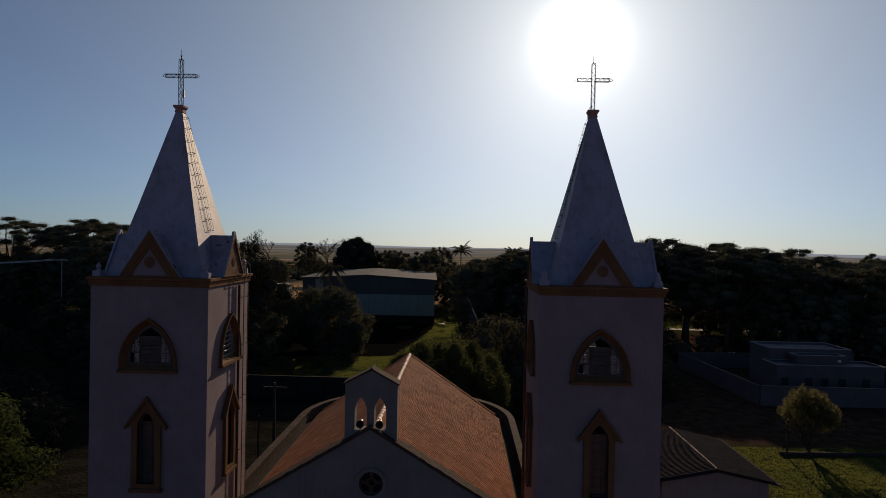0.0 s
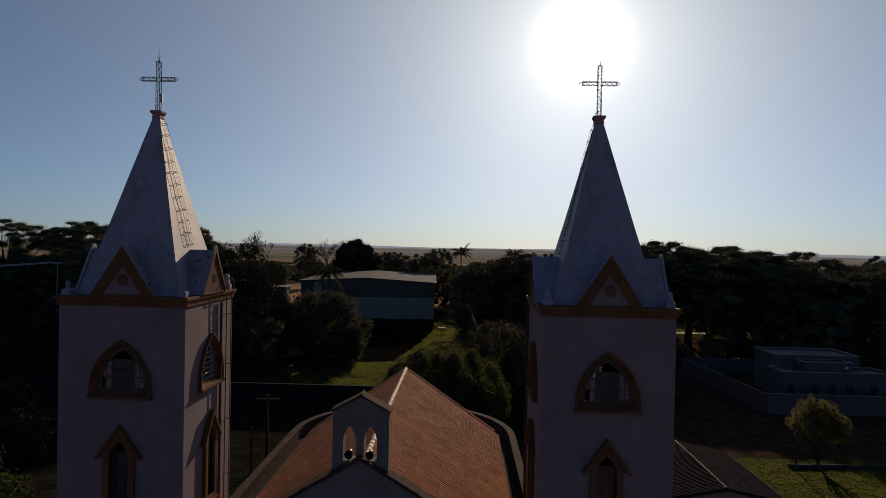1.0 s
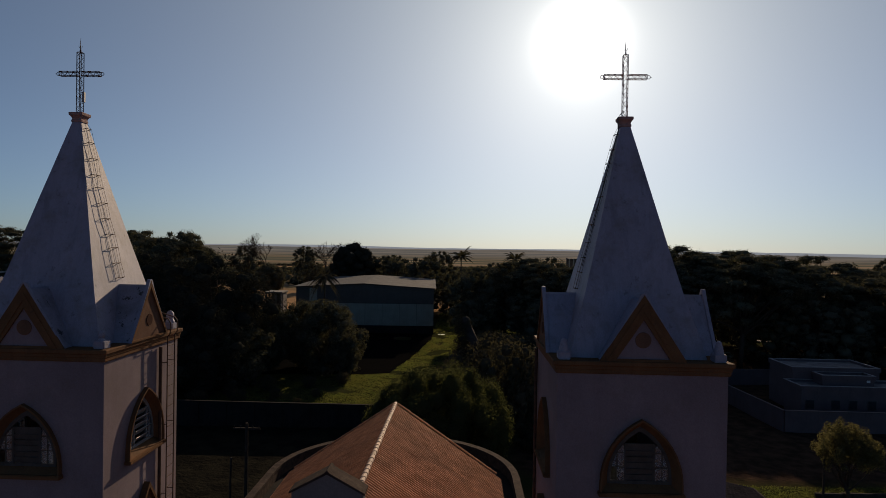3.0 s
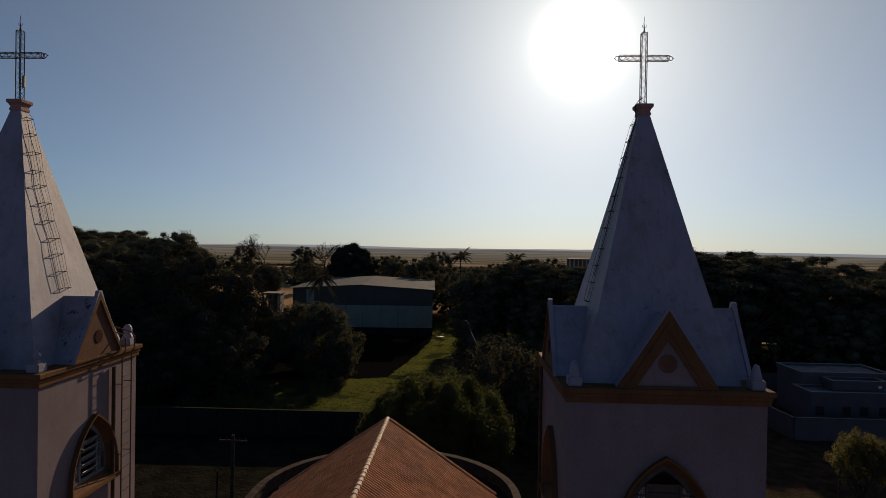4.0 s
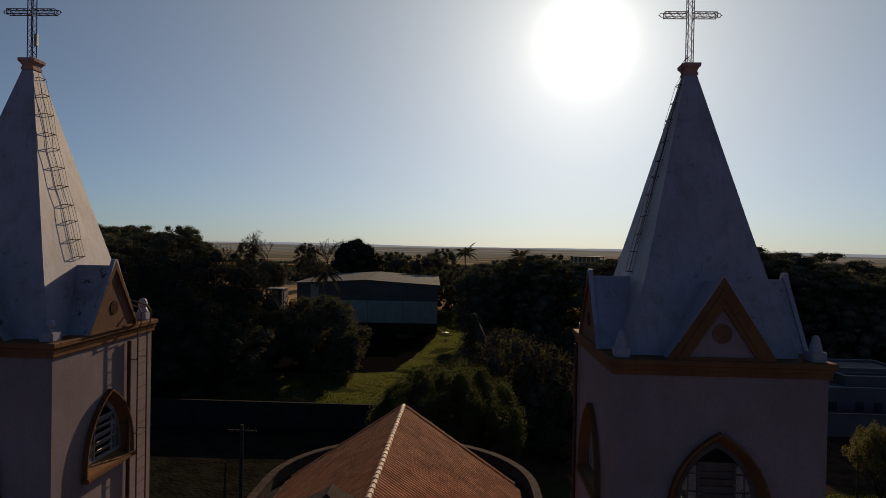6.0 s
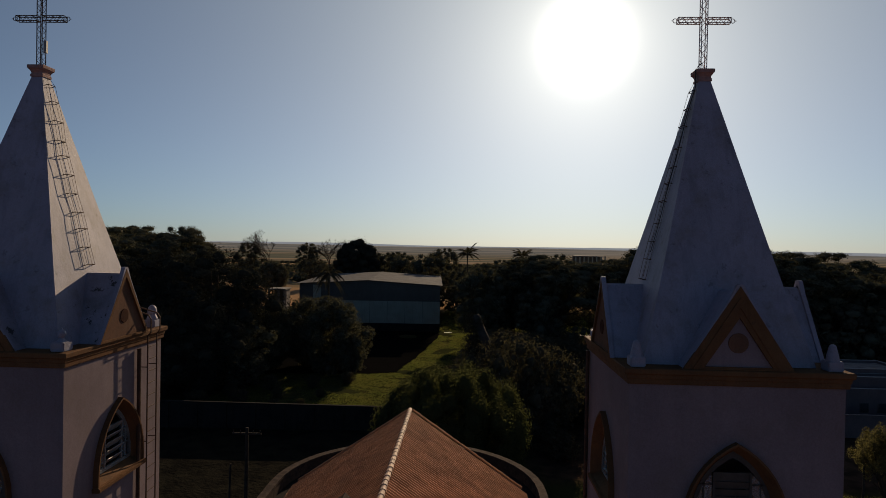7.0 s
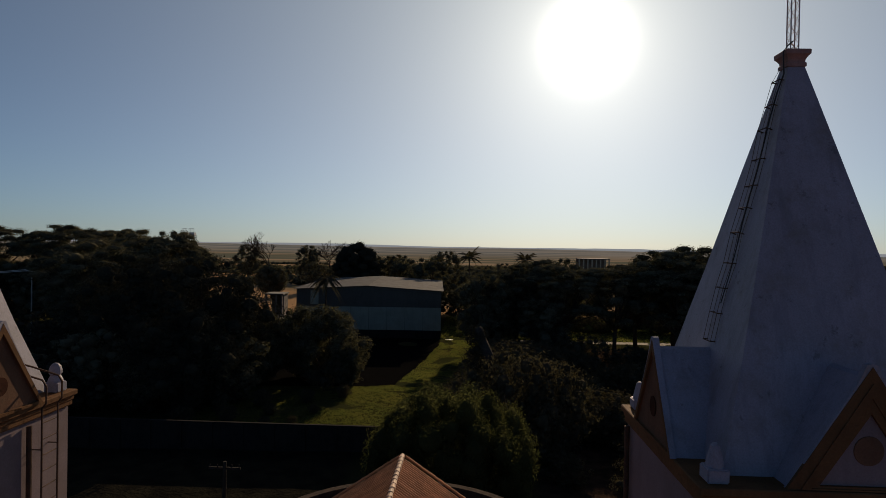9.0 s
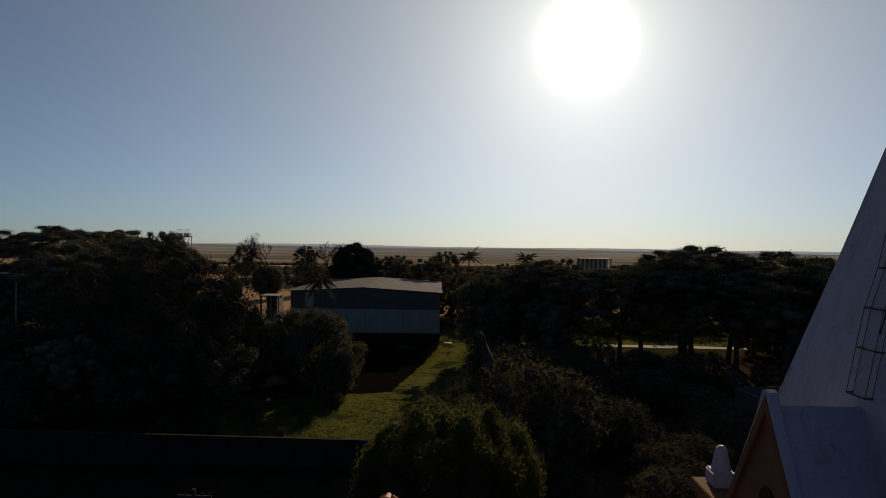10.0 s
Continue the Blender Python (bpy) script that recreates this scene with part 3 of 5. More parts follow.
def spire_half(z):
    pts = ((17.3, 1.74), (17.8, 1.6), (18.3, 1.455), (18.82, 1.31), (20.2, 0.955), (23.54, 0.13))
    for (z0, h0), (z1, h1) in zip(pts, pts[1:]):
        if z <= z1:
            return h0 + (h1 - h0) * (z - z0) / (z1 - z0)
    return pts[-1][1]


def spire(parent):
    bm = bmesh.new()
    rings = []
    n_side = 7
    for z in (17.3, 17.55, 17.8, 18.05, 18.3, 18.56, 18.82, 19.3, 19.8, 20.2, 20.8, 21.4, 22.0, 22.6, 23.0, 23.54):
        h = spire_half(z)
        ring = []
        for k in range(4):
            for i in range(n_side):
                u = -1 + 2 * i / n_side
                p = turned(k) @ Vector((u * h, -h, z))
                off = 0.014 * noise.noise(p * 1.3) * min(1.0, h)
                ring.append(bm.verts.new(p + Vector((p.x, p.y, 0)).normalized() * off))
        rings.append(ring)
    for a, b in zip(rings, rings[1:]):
        for i in range(len(a)):
            j = (i + 1) % len(a)
            bm.faces.new((a[i], a[j], b[j], b[i]))
    bm.faces.new(rings[-1])
    s = part("spire", bm, M_SPIRE, parent, "tall pyramidal spire in weathered grey-white paint")
    bm = bmesh.new()
    prof = ((0.13, 23.52), (0.155, 23.525), (0.155, 23.58), (0.138, 23.6), (0.143, 23.64), (0.172, 23.69), (0.2, 23.72), (0.204, 23.785), (0.192, 23.8))
    rows = [[bm.verts.new((i * h, j * h, z)) for i, j in ((-1, -1), (1, -1), (1, 1), (-1, 1))] for h, z in prof]
    for p, q in zip(rows, rows[1:]):
        for k in range(4):
            bm.faces.new((p[k], p[(k + 1) % 4], q[(k + 1) % 4], q[k]))
    bm.faces.new(rows[0])
    bm.faces.new(rows[-1])
    part("cap", bm, M_CAP, s, "flared cap slab in faded red paint")
    return s


def spire_ladder(parent, side):
    """Bent rungs and slack wires up the spire's face towards the nave."""
    rng = random.Random(5 + side)
    bm = bmesh.new()
    wires = [[], []]
    rungs = []
    for i in range(11):
        z = 18.98 + i * 0.432
        h = spire_half(z)
        wob = rng.uniform(-0.03, 0.03) - 0.1 + 0.05 * math.sin(i * 0.75)
        w = 0.15 if z < 22.6 else 0.12
        lift = rng.uniform(-0.03, 0.03)
        ends = []
        for s in (-1, 1):
            y = wob * min(1, h) + s * w
            a = Vector((side * (h - 0.03), y, z + lift))
            b = Vector((side * (h + 0.085), y, z + 0.02 + lift * 2))
            ends.append((a, b))
            wires[(s + 1) // 2].append(b + Vector((0, rng.uniform(-0.012, 0.012), 0)))
        rungs.append((ends[0][0], ends[0][1], ends[1][1], ends[1][0]))
    for k, y in ((0, -0.05), (1, 0.05)):
        # the slack wire over the rung ends, and its fellow against the face
        tube(bm, wires[k] + [Vector((side * 0.19, y, 23.5))], 0.0045, 4, False)
        tube(bm, [p - Vector((side * 0.065, 0, 0.012)) for p in wires[k]], 0.0035, 4, False)
    lad = part("spire_ladder", bm, M_IRON, parent, "rusty wire rung ladder")
    if side < 0:
        pts = [(-0.05, -0.1, 23.95), (-0.16, -0.16, 23.86), (-0.235, -0.17, 23.76), (-0.225, -0.16, 23.6), (-0.2, -0.13, 23.4)]
        for i in range(9):
            z = 23.1 - i * 0.44
            pts.append((-spire_half(z) - 0.04, -0.08 - 0.012 * i + 0.02 * math.sin(i * 1.7), z))
        part("conductor_cable", tube(bmesh.new(), pts, [0.013] * 11 + [0.009] * 3, 6), M_BLACK, lad, "thick black lightning conductor")
    for r in rungs:
        part("rung", tube(bmesh.new(), r, 0.01, 5), M_IRON, lad)


def wall_ladder(parent, side):
    """An iron ladder up the tower's inner face, with hooped handrails over the cornice."""
    xs = side * (H + 0.2)
    y0, y1 = 0.78, 1.22
    bm = bmesh.new()
    for y in (y0, y1):
        tube(bm, [(xs, y, 7.0), (xs, y, 17.2), (xs + side * 0.08, y, 17.3), (xs + side * 0.08, y, 17.62), (xs, y, 17.74), (xs - side * 0.5, y, 17.88), (xs - side * 1.0, y, 18.0)], 0.018, 6)
    lad = part("wall_ladder", bm, M_IRON, parent, "rust-red iron ladder with curved handrails")
    z = 7.3
    while z < 17.1:
        part("rung", tube(bmesh.new(), [(xs, y0, z), (xs, y1, z)], 0.011, 5), M_IRON, lad)
        z += 0.31
    for z in (8.2, 10.3, 12.4, 14.5, 16.4):
        for y in (y0, y1):
            part("wall_bracket", tube(bmesh.new(), [(side * (H - 0.02), y, z), (xs, y, z)], 0.012, 5), M_IRON, lad)
    bm = bmesh.new()
    tube(bm, [(side * (H + 0.07), 0.62, 6.8), (side * (H + 0.07), 0.62, 16.9)], 0.05, 10)
    part("downpipe", bm, M_IRON, parent, "dark iron rainwater pipe")


def tower(cx, cy, side, label, cross_material, box_on):
    t = thing("bell_tower", (cx, cy, 0), label, "tower", "church towers")
    for k in range(4):
        bm = bmesh.new()
        w = H if k % 2 == 0 else H - 0.3
        lim = [(-w, 0), (w, 0), (w, ZC + 0.05), (-w, ZC + 0.05)]
        plate(bm, lim, [UP_HOLE, LOW_OPEN], 0.0, 0.3, on_face(k))
        part("wall", bm, M_WALL, t)
        upper_window(t, k)
        lower_window(t, k)
        gable(t, k, box_on)
    for z in (0.02, 8.9, 13.4, 16.6):
        part("floor_slab", boxed(-1.8, 1.8, -1.8, 1.5, z, z + 0.18), M_DARK, t)
    bm = bmesh.new()
    rows = [[bm.verts.new((i * (H + o), j * (H + o), z)) for i, j in ((-1, -1), (1, -1), (1, 1), (-1, 1))]
            for o, z in ((-0.25, 16.98), (0.045, 16.98), (0.055, 17.0), (0.055, 17.08), (0.075, 17.1), (0.08, 17.17), (0.11, 17.185), (0.125, 17.2), (0.125, 17.285), (0.11, 17.3))]
    for p, q in zip(rows, rows[1:]):
        for k in range(4):
            bm.faces.new((p[k], p[(k + 1) % 4], q[(k + 1) % 4], q[k]))
    bm.faces.new(rows[0])
    bm.faces.new(rows[-1])
    bmesh.ops.transform(bm, matrix=DEPTH, verts=bm.verts)
    part("cornice", bm, M_TRIM, t, "ochre moulded cornice")
    for x in (-1, 1):
        for y in (-1, 1):
            pinnacle(t, x * 1.93, -1.93 if y < 0 else 1.66, ("ball" if y < 0 else "dome") if box_on else "cone")
    spire(t)
    cross(t, box_on, cross_material)
    spire_ladder(t, side)
    if box_on:
        wall_ladder(t, side)
    else:
        part("downpipe", tube(bmesh.new(), [(side * (H + 0.07), 1.62, 6.8), (side * (H + 0.07), 1.62, 16.95)], 0.05, 10), M_IRON, t, "dark iron rainwater pipe")
    return t


tower(2.1, 2.1, -1, "cream plastered church tower with pale spire and iron cross", M_CROSS, False)
tower(-13.67, 2.1, 1, "cream plastered church tower with sunlit spire and rusty cross", M_IRON, True)

# ---- nave ----
NX, RIDGE_Z, SLOPE = -5.8, 11.8, 0.68
NAVE_Y0, NAVE_Y1, EAVE = 0.35, 15.8, 5.42


def roof_z(dx):
    return RIDGE_Z - SLOPE * abs(dx)


def nave():
    n = thing("church_nave", (NX, 0, 0), "grey church nave with red clay tile roof and parapet", "church")
    # front wall between the towers, with the round window
    zz = 12.14 - 0.588 * 5.72
    circle = [(0.42 * math.cos(t) + 0.06, 10.27 + 0.42 * math.sin(t)) for t in (2 * math.pi * i / 28 for i in range(28))]
    bm = bmesh.new()
    plate(bm, [(-5.75, 0), (5.78, 0), (5.78, zz), (0, 12.18), (-5.75, zz)], [circle], 0.05, 0.4)
    f = part("front_wall", bm, M_GREY, n)
    bm = bmesh.new()
    ring_plate(bm, [(0.56 * math.cos(t) + 0.06, 10.27 + 0.56 * math.sin(t)) for t in (2 * math.pi * i / 28 for i in range(28))], circle, 0.0, 0.12)
    rose = part("round_window", bm, M_GREY, f, "round window with dark tracery")
    bm = bmesh.new()
    ro = [(0.42 * math.cos(t) + 0.06, 10.27 + 0.42 * math.sin(t)) for t in (2 * math.pi * i / 28 for i in range(28))]
    holes = []
    for q in range(4):
        a0 = q * math.pi / 2 + 0.18
        holes.append([(0.06 + r * math.cos(a0 + s), 10.27 + r * math.sin(a0 + s)) for r, s in ((0.2, 0.1), (0.36, 0.0), (0.375, 0.4), (0.375, 0.8), (0.36, 1.2), (0.2, 1.1))])
    holes.append([(0.06 + 0.11 * math.cos(t), 10.27 + 0.11 * math.sin(t)) for t in (2 * math.pi * i / 12 for i in range(12))])
    plate(bm, ro, holes, 0.14, 0.2)
    part("tracery", bm, M_IRON, rose)
    bm = bmesh.new()
    box(bm, -0.4, 0.52, 0.36, 0.38, 9.8, 10.75)
    part("pane", bm, M_DARK, rose)
    # sloping coping of the front gable
    for s in (-1, 1):
        bm = bmesh.new()
        for u0, u1, back in ((0.0, 0.94, 0.155), (0.94, 5.74, 0.55)):
            prism(bm, [(s * u0, 12.17 - 0.598 * u0), (s * u0, 12.3 - 0.598 * u0), (s * u1, 12.3 - 0.598 * u1), (s * u1, 12.17 - 0.598 * u1)], -0.02, back)
        for e in range(24):
            u = 0.95 + e * 0.2
            z = 12.29 - 0.598 * u
            box(bm, -0.11, 0.11, -0.03 + 0.02 * math.sin(e * 2.1), 0.56, -0.02, 0.012 + 0.012 * math.sin(e * 3.7), 0.006, Matrix.Translation((s * (u + 0.1), 0, z - 0.06)) @ Matrix.Rotation(s * math.atan(0.598), 4, "Y"))
        part("coping", bm, M_COPE, f)
    # side walls and parapet round the back
    out = []
    a, b, yc = 6.68, 6.4, 17.4
    out += [(a - 0.24, 4.25 + i * (yc - 4.25) / 6) for i in range(6)]
    out += [(a * math.cos(t) - 0.24, yc + b * math.sin(t)) for t in (math.pi * i / 24 for i in range(25))]
    out += [(-a - 0.24, yc - i * (yc - 4.25) / 6) for i in range(1, 7)]

    def ribbon(w0, w1, z0, z1):
        bm = bmesh.new()
        quads = []
        for i, (x, y) in enumerate(out):
            p, q = Vector((*out[max(i - 1, 0)], 0)), Vector((*out[min(i + 1, len(out) - 1)], 0))
            d = (q - p).normalized()
            nn = Vector((d.y, -d.x, 0))
            quads.append([bm.verts.new(Vector((x, y, z)) + nn * w) for w, z in ((w0, z0), (w1, z0), (w1, z1), (w0, z1))])
        for r0, r1 in zip(quads, quads[1:]):
            for k in range(4):
                bm.faces.new((r0[k], r0[(k + 1) % 4], r1[(k + 1) % 4], r1[k]))
        bm.faces.new(quads[0])
        bm.faces.new(quads[-1])
        return bm

    part("parapet_wall", ribbon(-0.15, 0.15, 0.0, 7.45), M_COPE, n)
    part("parapet_coping", ribbon(-0.2, 0.2, 7.45, 7.58), M_COPE, n, "weathered parapet coping")
    bm = bmesh.new()
    poly = [(x * 0.98, y) for x, y in out]
    vs = [bm.verts.new((x, y, 6.9)) for x, y in poly]
    bm.faces.new(vs)
    r = bmesh.ops.extrude_face_region(bm, geom=bm.faces[:])
    for g in r["geom"]:
        if isinstance(g, bmesh.types.BMVert):
            g.co.z = 6.7
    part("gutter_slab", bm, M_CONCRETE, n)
    # inner walls carrying the eaves, and the back gable
    bm = bmesh.new()
    part("clerestory_wall", boxed(5.0, 5.25, 0.4, 15.3, 6.9, 8.1), M_GREY, n)
    part("clerestory_wall", boxed(-5.25, -5.0, 0.4, 15.3, 6.9, 8.1), M_GREY, n)
    prism(bm, [(-5.25, 6.9), (5.25, 6.9), (5.25, roof_z(5.25) - 0.12), (0, RIDGE_Z - 0.14), (-5.25, roof_z(5.25) - 0.12)], 15.3, 15.5)
    part("back_gable_wall", bm, M_GREY, n)
    roof = bmesh.new()
    for s in (-1, 1):
        prism(roof, [(0, RIDGE_Z - 0.02), (s * EAVE, roof_z(EAVE) - 0.02), (s * EAVE, roof_z(EAVE) - 0.1), (0, RIDGE_Z - 0.12)], NAVE_Y0, NAVE_Y1)
    roof = part("roof", roof, M_TILE, n)
    return n, roof


NAVE, NAVE_ROOF = nave()


def belfry():
    """The little bell gable on the front, with two arched openings and a pitched roof."""
    b = thing("bell_gable", (NX, 0, 0), "small grey bell gable with two arched openings", "bell gable")
    hw = 0.92
    ops = []
    for c in (-0.36, 0.32):
        ops.append([(u + c, v) for u, v in arch(0.43, 12.1, 12.72, 13.24)])
    bm = bmesh.new()
    plate(bm, [(-hw, 11.5), (hw, 11.5), (hw, 13.72), (0, 14.2), (-hw, 13.72)], ops, 0.16, 0.62)
    part("wall", bm, M_GREY, b)
    for s in (-1, 1):
        bm = bmesh.new()
        prism(bm, [(0, 14.2), (s * 0.98, 13.68), (s * 0.98, 13.74), (0, 14.27)], 0.12, 0.68)
        part("roof_slab", bm, M_COPE, b)
    bm = bmesh.new()
    prism(bm, [(-0.07, 14.24), (0, 14.31), (0.07, 14.24)], 0.11, 0.69)
    part("ridge", bm, M_COPE, b)
    return b


belfry()


def horn_speaker(x):
    s = thing("horn_speaker", (x, 0.24, 12.14), "dark horn loudspeaker standing in the bell gable opening", "loudspeaker", "bell gable speakers")
    bm = bmesh.new()
    prof = [(0.0, 0.045), (-0.1, 0.05), (-0.16, 0.075), (-0.22, 0.118), (-0.24, 0.138)]
    tube(bm, [(0, y, 0.2) for y, r in prof], [r for y, r in prof], 18, False)
    part("horn", bm, M_BLACK, s)
    part("driver", tube(bmesh.new(), [(0, 0.0, 0.2), (0, 0.14, 0.2)], 0.075, 14), M_BLACK, s)
    bm = bmesh.new()
    box(bm, -0.03, 0.03, -0.1, 0.08, 0.0, 0.14)
    part("bracket", bm, M_IRON, s)


horn_speaker(NX - 0.36)
horn_speaker(NX + 0.32)

# ---- trees ----


def icosahedron():
    g = (1 + math.sqrt(5)) / 2
    v = [(-1, g, 0), (1, g, 0), (-1, -g, 0), (1, -g, 0), (0, -1, g), (0, 1, g), (0, -1, -g), (0, 1, -g), (g, 0, -1), (g, 0, 1), (-g, 0, -1), (-g, 0, 1)]
    v = np.array(v, dtype=float)
    v /= np.linalg.norm(v, axis=1)[:, None]
    near = [(a, b, c) for a, b, c in itertools.combinations(range(12), 3) if max(np.linalg.norm(v[a] - v[b]), np.linalg.norm(v[b] - v[c]), np.linalg.norm(v[a] - v[c])) < 1.2]
    f = [(a, b, c) if np.dot(np.cross(v[b] - v[a], v[c] - v[a]), v[a]) > 0 else (a, c, b) for a, b, c in near]
    return v, np.array(f)


ICO_V, ICO_F = icosahedron()


def leaf_mesh(name, clumps, per, size, seed, flat=0.0, core=0.74):
    """A crown of small leaf blades round many clumps, each with a rough dense heart of foliage."""
    r = np.random.default_rng(seed)
    cs, rs = np.array([c[0] for c in clumps]), np.array([c[1] for c in clumps])
    weight = (rs ** 2).sum(axis=1) ** 0.9
    count = np.maximum(8, (per * len(clumps) * weight / weight.sum()).astype(int))
    idx = np.repeat(np.arange(len(clumps)), count)
    n = len(idx)
    d = r.normal(size=(n, 3))
    d /= np.linalg.norm(d, axis=1)[:, None]
    rad = r.uniform(0.3, 1.0, n) ** 0.3 * (1 + 0.11 * r.normal(size=n))
    p = cs[idx] + d * rs[idx] * rad[:, None]
    nrm = d * 1.0 + r.normal(size=(n, 3)) * 0.38 + np.array([0, 0, 0.35 + flat])
    nrm /= np.linalg.norm(nrm, axis=1)[:, None]
    a = np.cross(nrm, r.normal(size=(n, 3)))
    a /= np.linalg.norm(a, axis=1)[:, None]
    b = np.cross(nrm, a)
    s = size * r.uniform(0.6, 1.4, n)[:, None]
    v = np.empty((n, 4, 3))
    v[:, 0], v[:, 1], v[:, 2], v[:, 3] = p - a * s, p - b * s * 0.45 + a * s * 0.1, p + a * s, p + b * s * 0.45 + a * s * 0.1
    m = len(clumps)
    hearts = cs[:, None, :] + ICO_V[None] * rs[:, None, :] * core * r.uniform(0.75, 1.15, (m, 12, 1))
    faces = ICO_F[None] + np.arange(m)[:, None, None] * 12 + n * 4
    me = bpy.data.meshes.new(name)
    me.vertices.add(n * 4 + m * 12)
    me.vertices.foreach_set("co", np.concatenate([v.reshape(-1, 3), hearts.reshape(-1, 3)]).ravel())
    loops = np.concatenate([np.arange(n * 4, dtype=np.int32), faces.ravel().astype(np.int32)])
    me.loops.add(len(loops))
    me.loops.foreach_set("vertex_index", loops)
    me.polygons.add(n + m * 20)
    me.polygons.foreach_set("loop_start", np.concatenate([np.arange(0, n * 4, 4), n * 4 + np.arange(0, m * 60, 3)]).astype(np.int32))
    me.update(calc_edges=True)
    return me


def limbs(bm, base, fork, tips, r0, rng, n=7):
    base, fork = Vector(base), Vector(fork)
    mid = base.lerp(fork, 0.5) + Vector((rng.uniform(-0.2, 0.2), rng.uniform(-0.2, 0.2), 0))
    tube(bm, [base, mid, fork], [r0 * 1.25, r0, r0 * 0.85], n + 1)
    for tip in tips:
        tip = Vector(tip)
        start = base.lerp(fork, rng.uniform(0.75, 1.0))
        k1 = start.lerp(tip, 0.35) + Vector((rng.uniform(-0.4, 0.4), rng.uniform(-0.4, 0.4), rng.uniform(0.1, 0.6)))
        k2 = start.lerp(tip, 0.7) + Vector((rng.uniform(-0.3, 0.3), rng.uniform(-0.3, 0.3), rng.uniform(0.0, 0.5)))
        tube(bm, [start, k1, k2, tip], [r0 * 0.5, r0 * 0.36, r0 * 0.22, r0 * 0.06], 5, False)


def umbrella_tree(at, h, r, seed, label, material, leaves=12000, group="woodland trees"):
    """A wide flat-topped tree, its foliage in tiers on spreading limbs."""
    rng = random.Random(seed)
    t = thing("umbrella_tree", at, label, "tree", group)
    clumps, tips = [], []
    n = 46
    for i in range(n):
        q = math.sqrt((i + 0.5) / n)
        ang = i * 2.399963 + rng.uniform(-0.3, 0.3)
        z = h * (1.0 - 0.2 * q * q - rng.uniform(0.02, 0.12))
        c = (r * q * math.cos(ang), r * q * math.sin(ang), z)
        s = r * rng.uniform(0.12, 0.23)
        clumps.append((c, (s, s, s * rng.uniform(0.3, 0.46))))
        if i % 3 == 0:
            tips.append(c)
    for i in range(26):
        ang, q = rng.uniform(0, 6.28), rng.uniform(0.2, 0.98)
        c = (r * q * math.cos(ang), r * q * math.sin(ang), h * rng.uniform(0.42, 0.74))
        s = r * rng.uniform(0.14, 0.24)
        clumps.append((c, (s, s, s * 0.5)))
        if i % 3 == 0:
            tips.append(c)
    bm = bmesh.new()
    limbs(bm, (0, 0, -0.3), (rng.uniform(-0.5, 0.5), rng.uniform(-0.5, 0.5), h * 0.36), tips, 0.021 * h, rng)
    part("trunk", bm, M_BARK, t, smooth=True)
    part("crown", leaf_mesh("crown", clumps, leaves // len(clumps), 0.19, seed, 0.6, core=0.72), material, t)
    return t


def round_tree(at, h, r, seed, label, material, leaves=9000, low=0.18, leaf=0.26, group="garden trees", name="broadleaf_tree", bark=None, upright=False, even=False, tuft=False, core=0.62, dome=False):
    """A dense rounded tree of many uneven clumps."""
    rng = random.Random(seed)
    t = thing(name, at, label, "tree", group)
    clumps, tips = [], []
    zc, rz = h * (0.5 + low / 2), h * (0.5 - low / 2)
    n = 120 if tuft else 84
    spread = (0.86, 0.95) if tuft else (0.78, 0.85)
    for i in range(n):
        zz = 1 - 2 * (i + 0.5) / n
        ang = i * 2.399963 + rng.uniform(-0.3, 0.3)
        q = math.sqrt(1 - zz * zz) * (rng.uniform(*spread) if even else rng.uniform(0.55, 1.1))
        c = (r * q * math.cos(ang), r * q * math.sin(ang), zc + rz * zz * (rng.uniform(*spread) if even else rng.uniform(0.76, 1.0)))
        if dome and zz < -0.15:
            continue
        s = r * rng.choice((0.12, 0.15, 0.19, 0.24, 0.3))
        if even:
            s = r * 0.3
        if tuft:
            s = r * rng.uniform(0.1, 0.2)
            clumps.append(((c[0], c[1], c[2] + rng.uniform(-0.25, 0.7) * s), (s, s, s * rng.uniform(1.0, 1.7))))
        else:
            clumps.append((c, (s, s, s * rng.uniform(0.6, 0.9))))
        if i % 6 == 0:
            tips.append(c)
    if even:
        clumps.append(((0, 0, zc), (r * 0.86, r * 0.86, rz * 0.86)))
    for i in range(10):
        c = (rng.uniform(-0.5, 0.5) * r, rng.uniform(-0.5, 0.5) * r, zc + rng.uniform(0.0 if dome else -0.6, 0.6) * rz)
        clumps.append((c, (r * 0.35, r * 0.35, rz * 0.35)))
    bm = bmesh.new()
    limbs(bm, (0, 0, -0.3), (0, 0, max(0.4, h * low * 1.3)), tips, 0.03 * h, rng)
    part("trunk", bm, bark or M_BARK, t, smooth=True)
    part("crown", leaf_mesh("crown", clumps, leaves // len(clumps), leaf, seed, -0.2 if upright else 0.2, core=core), material, t)
    return t


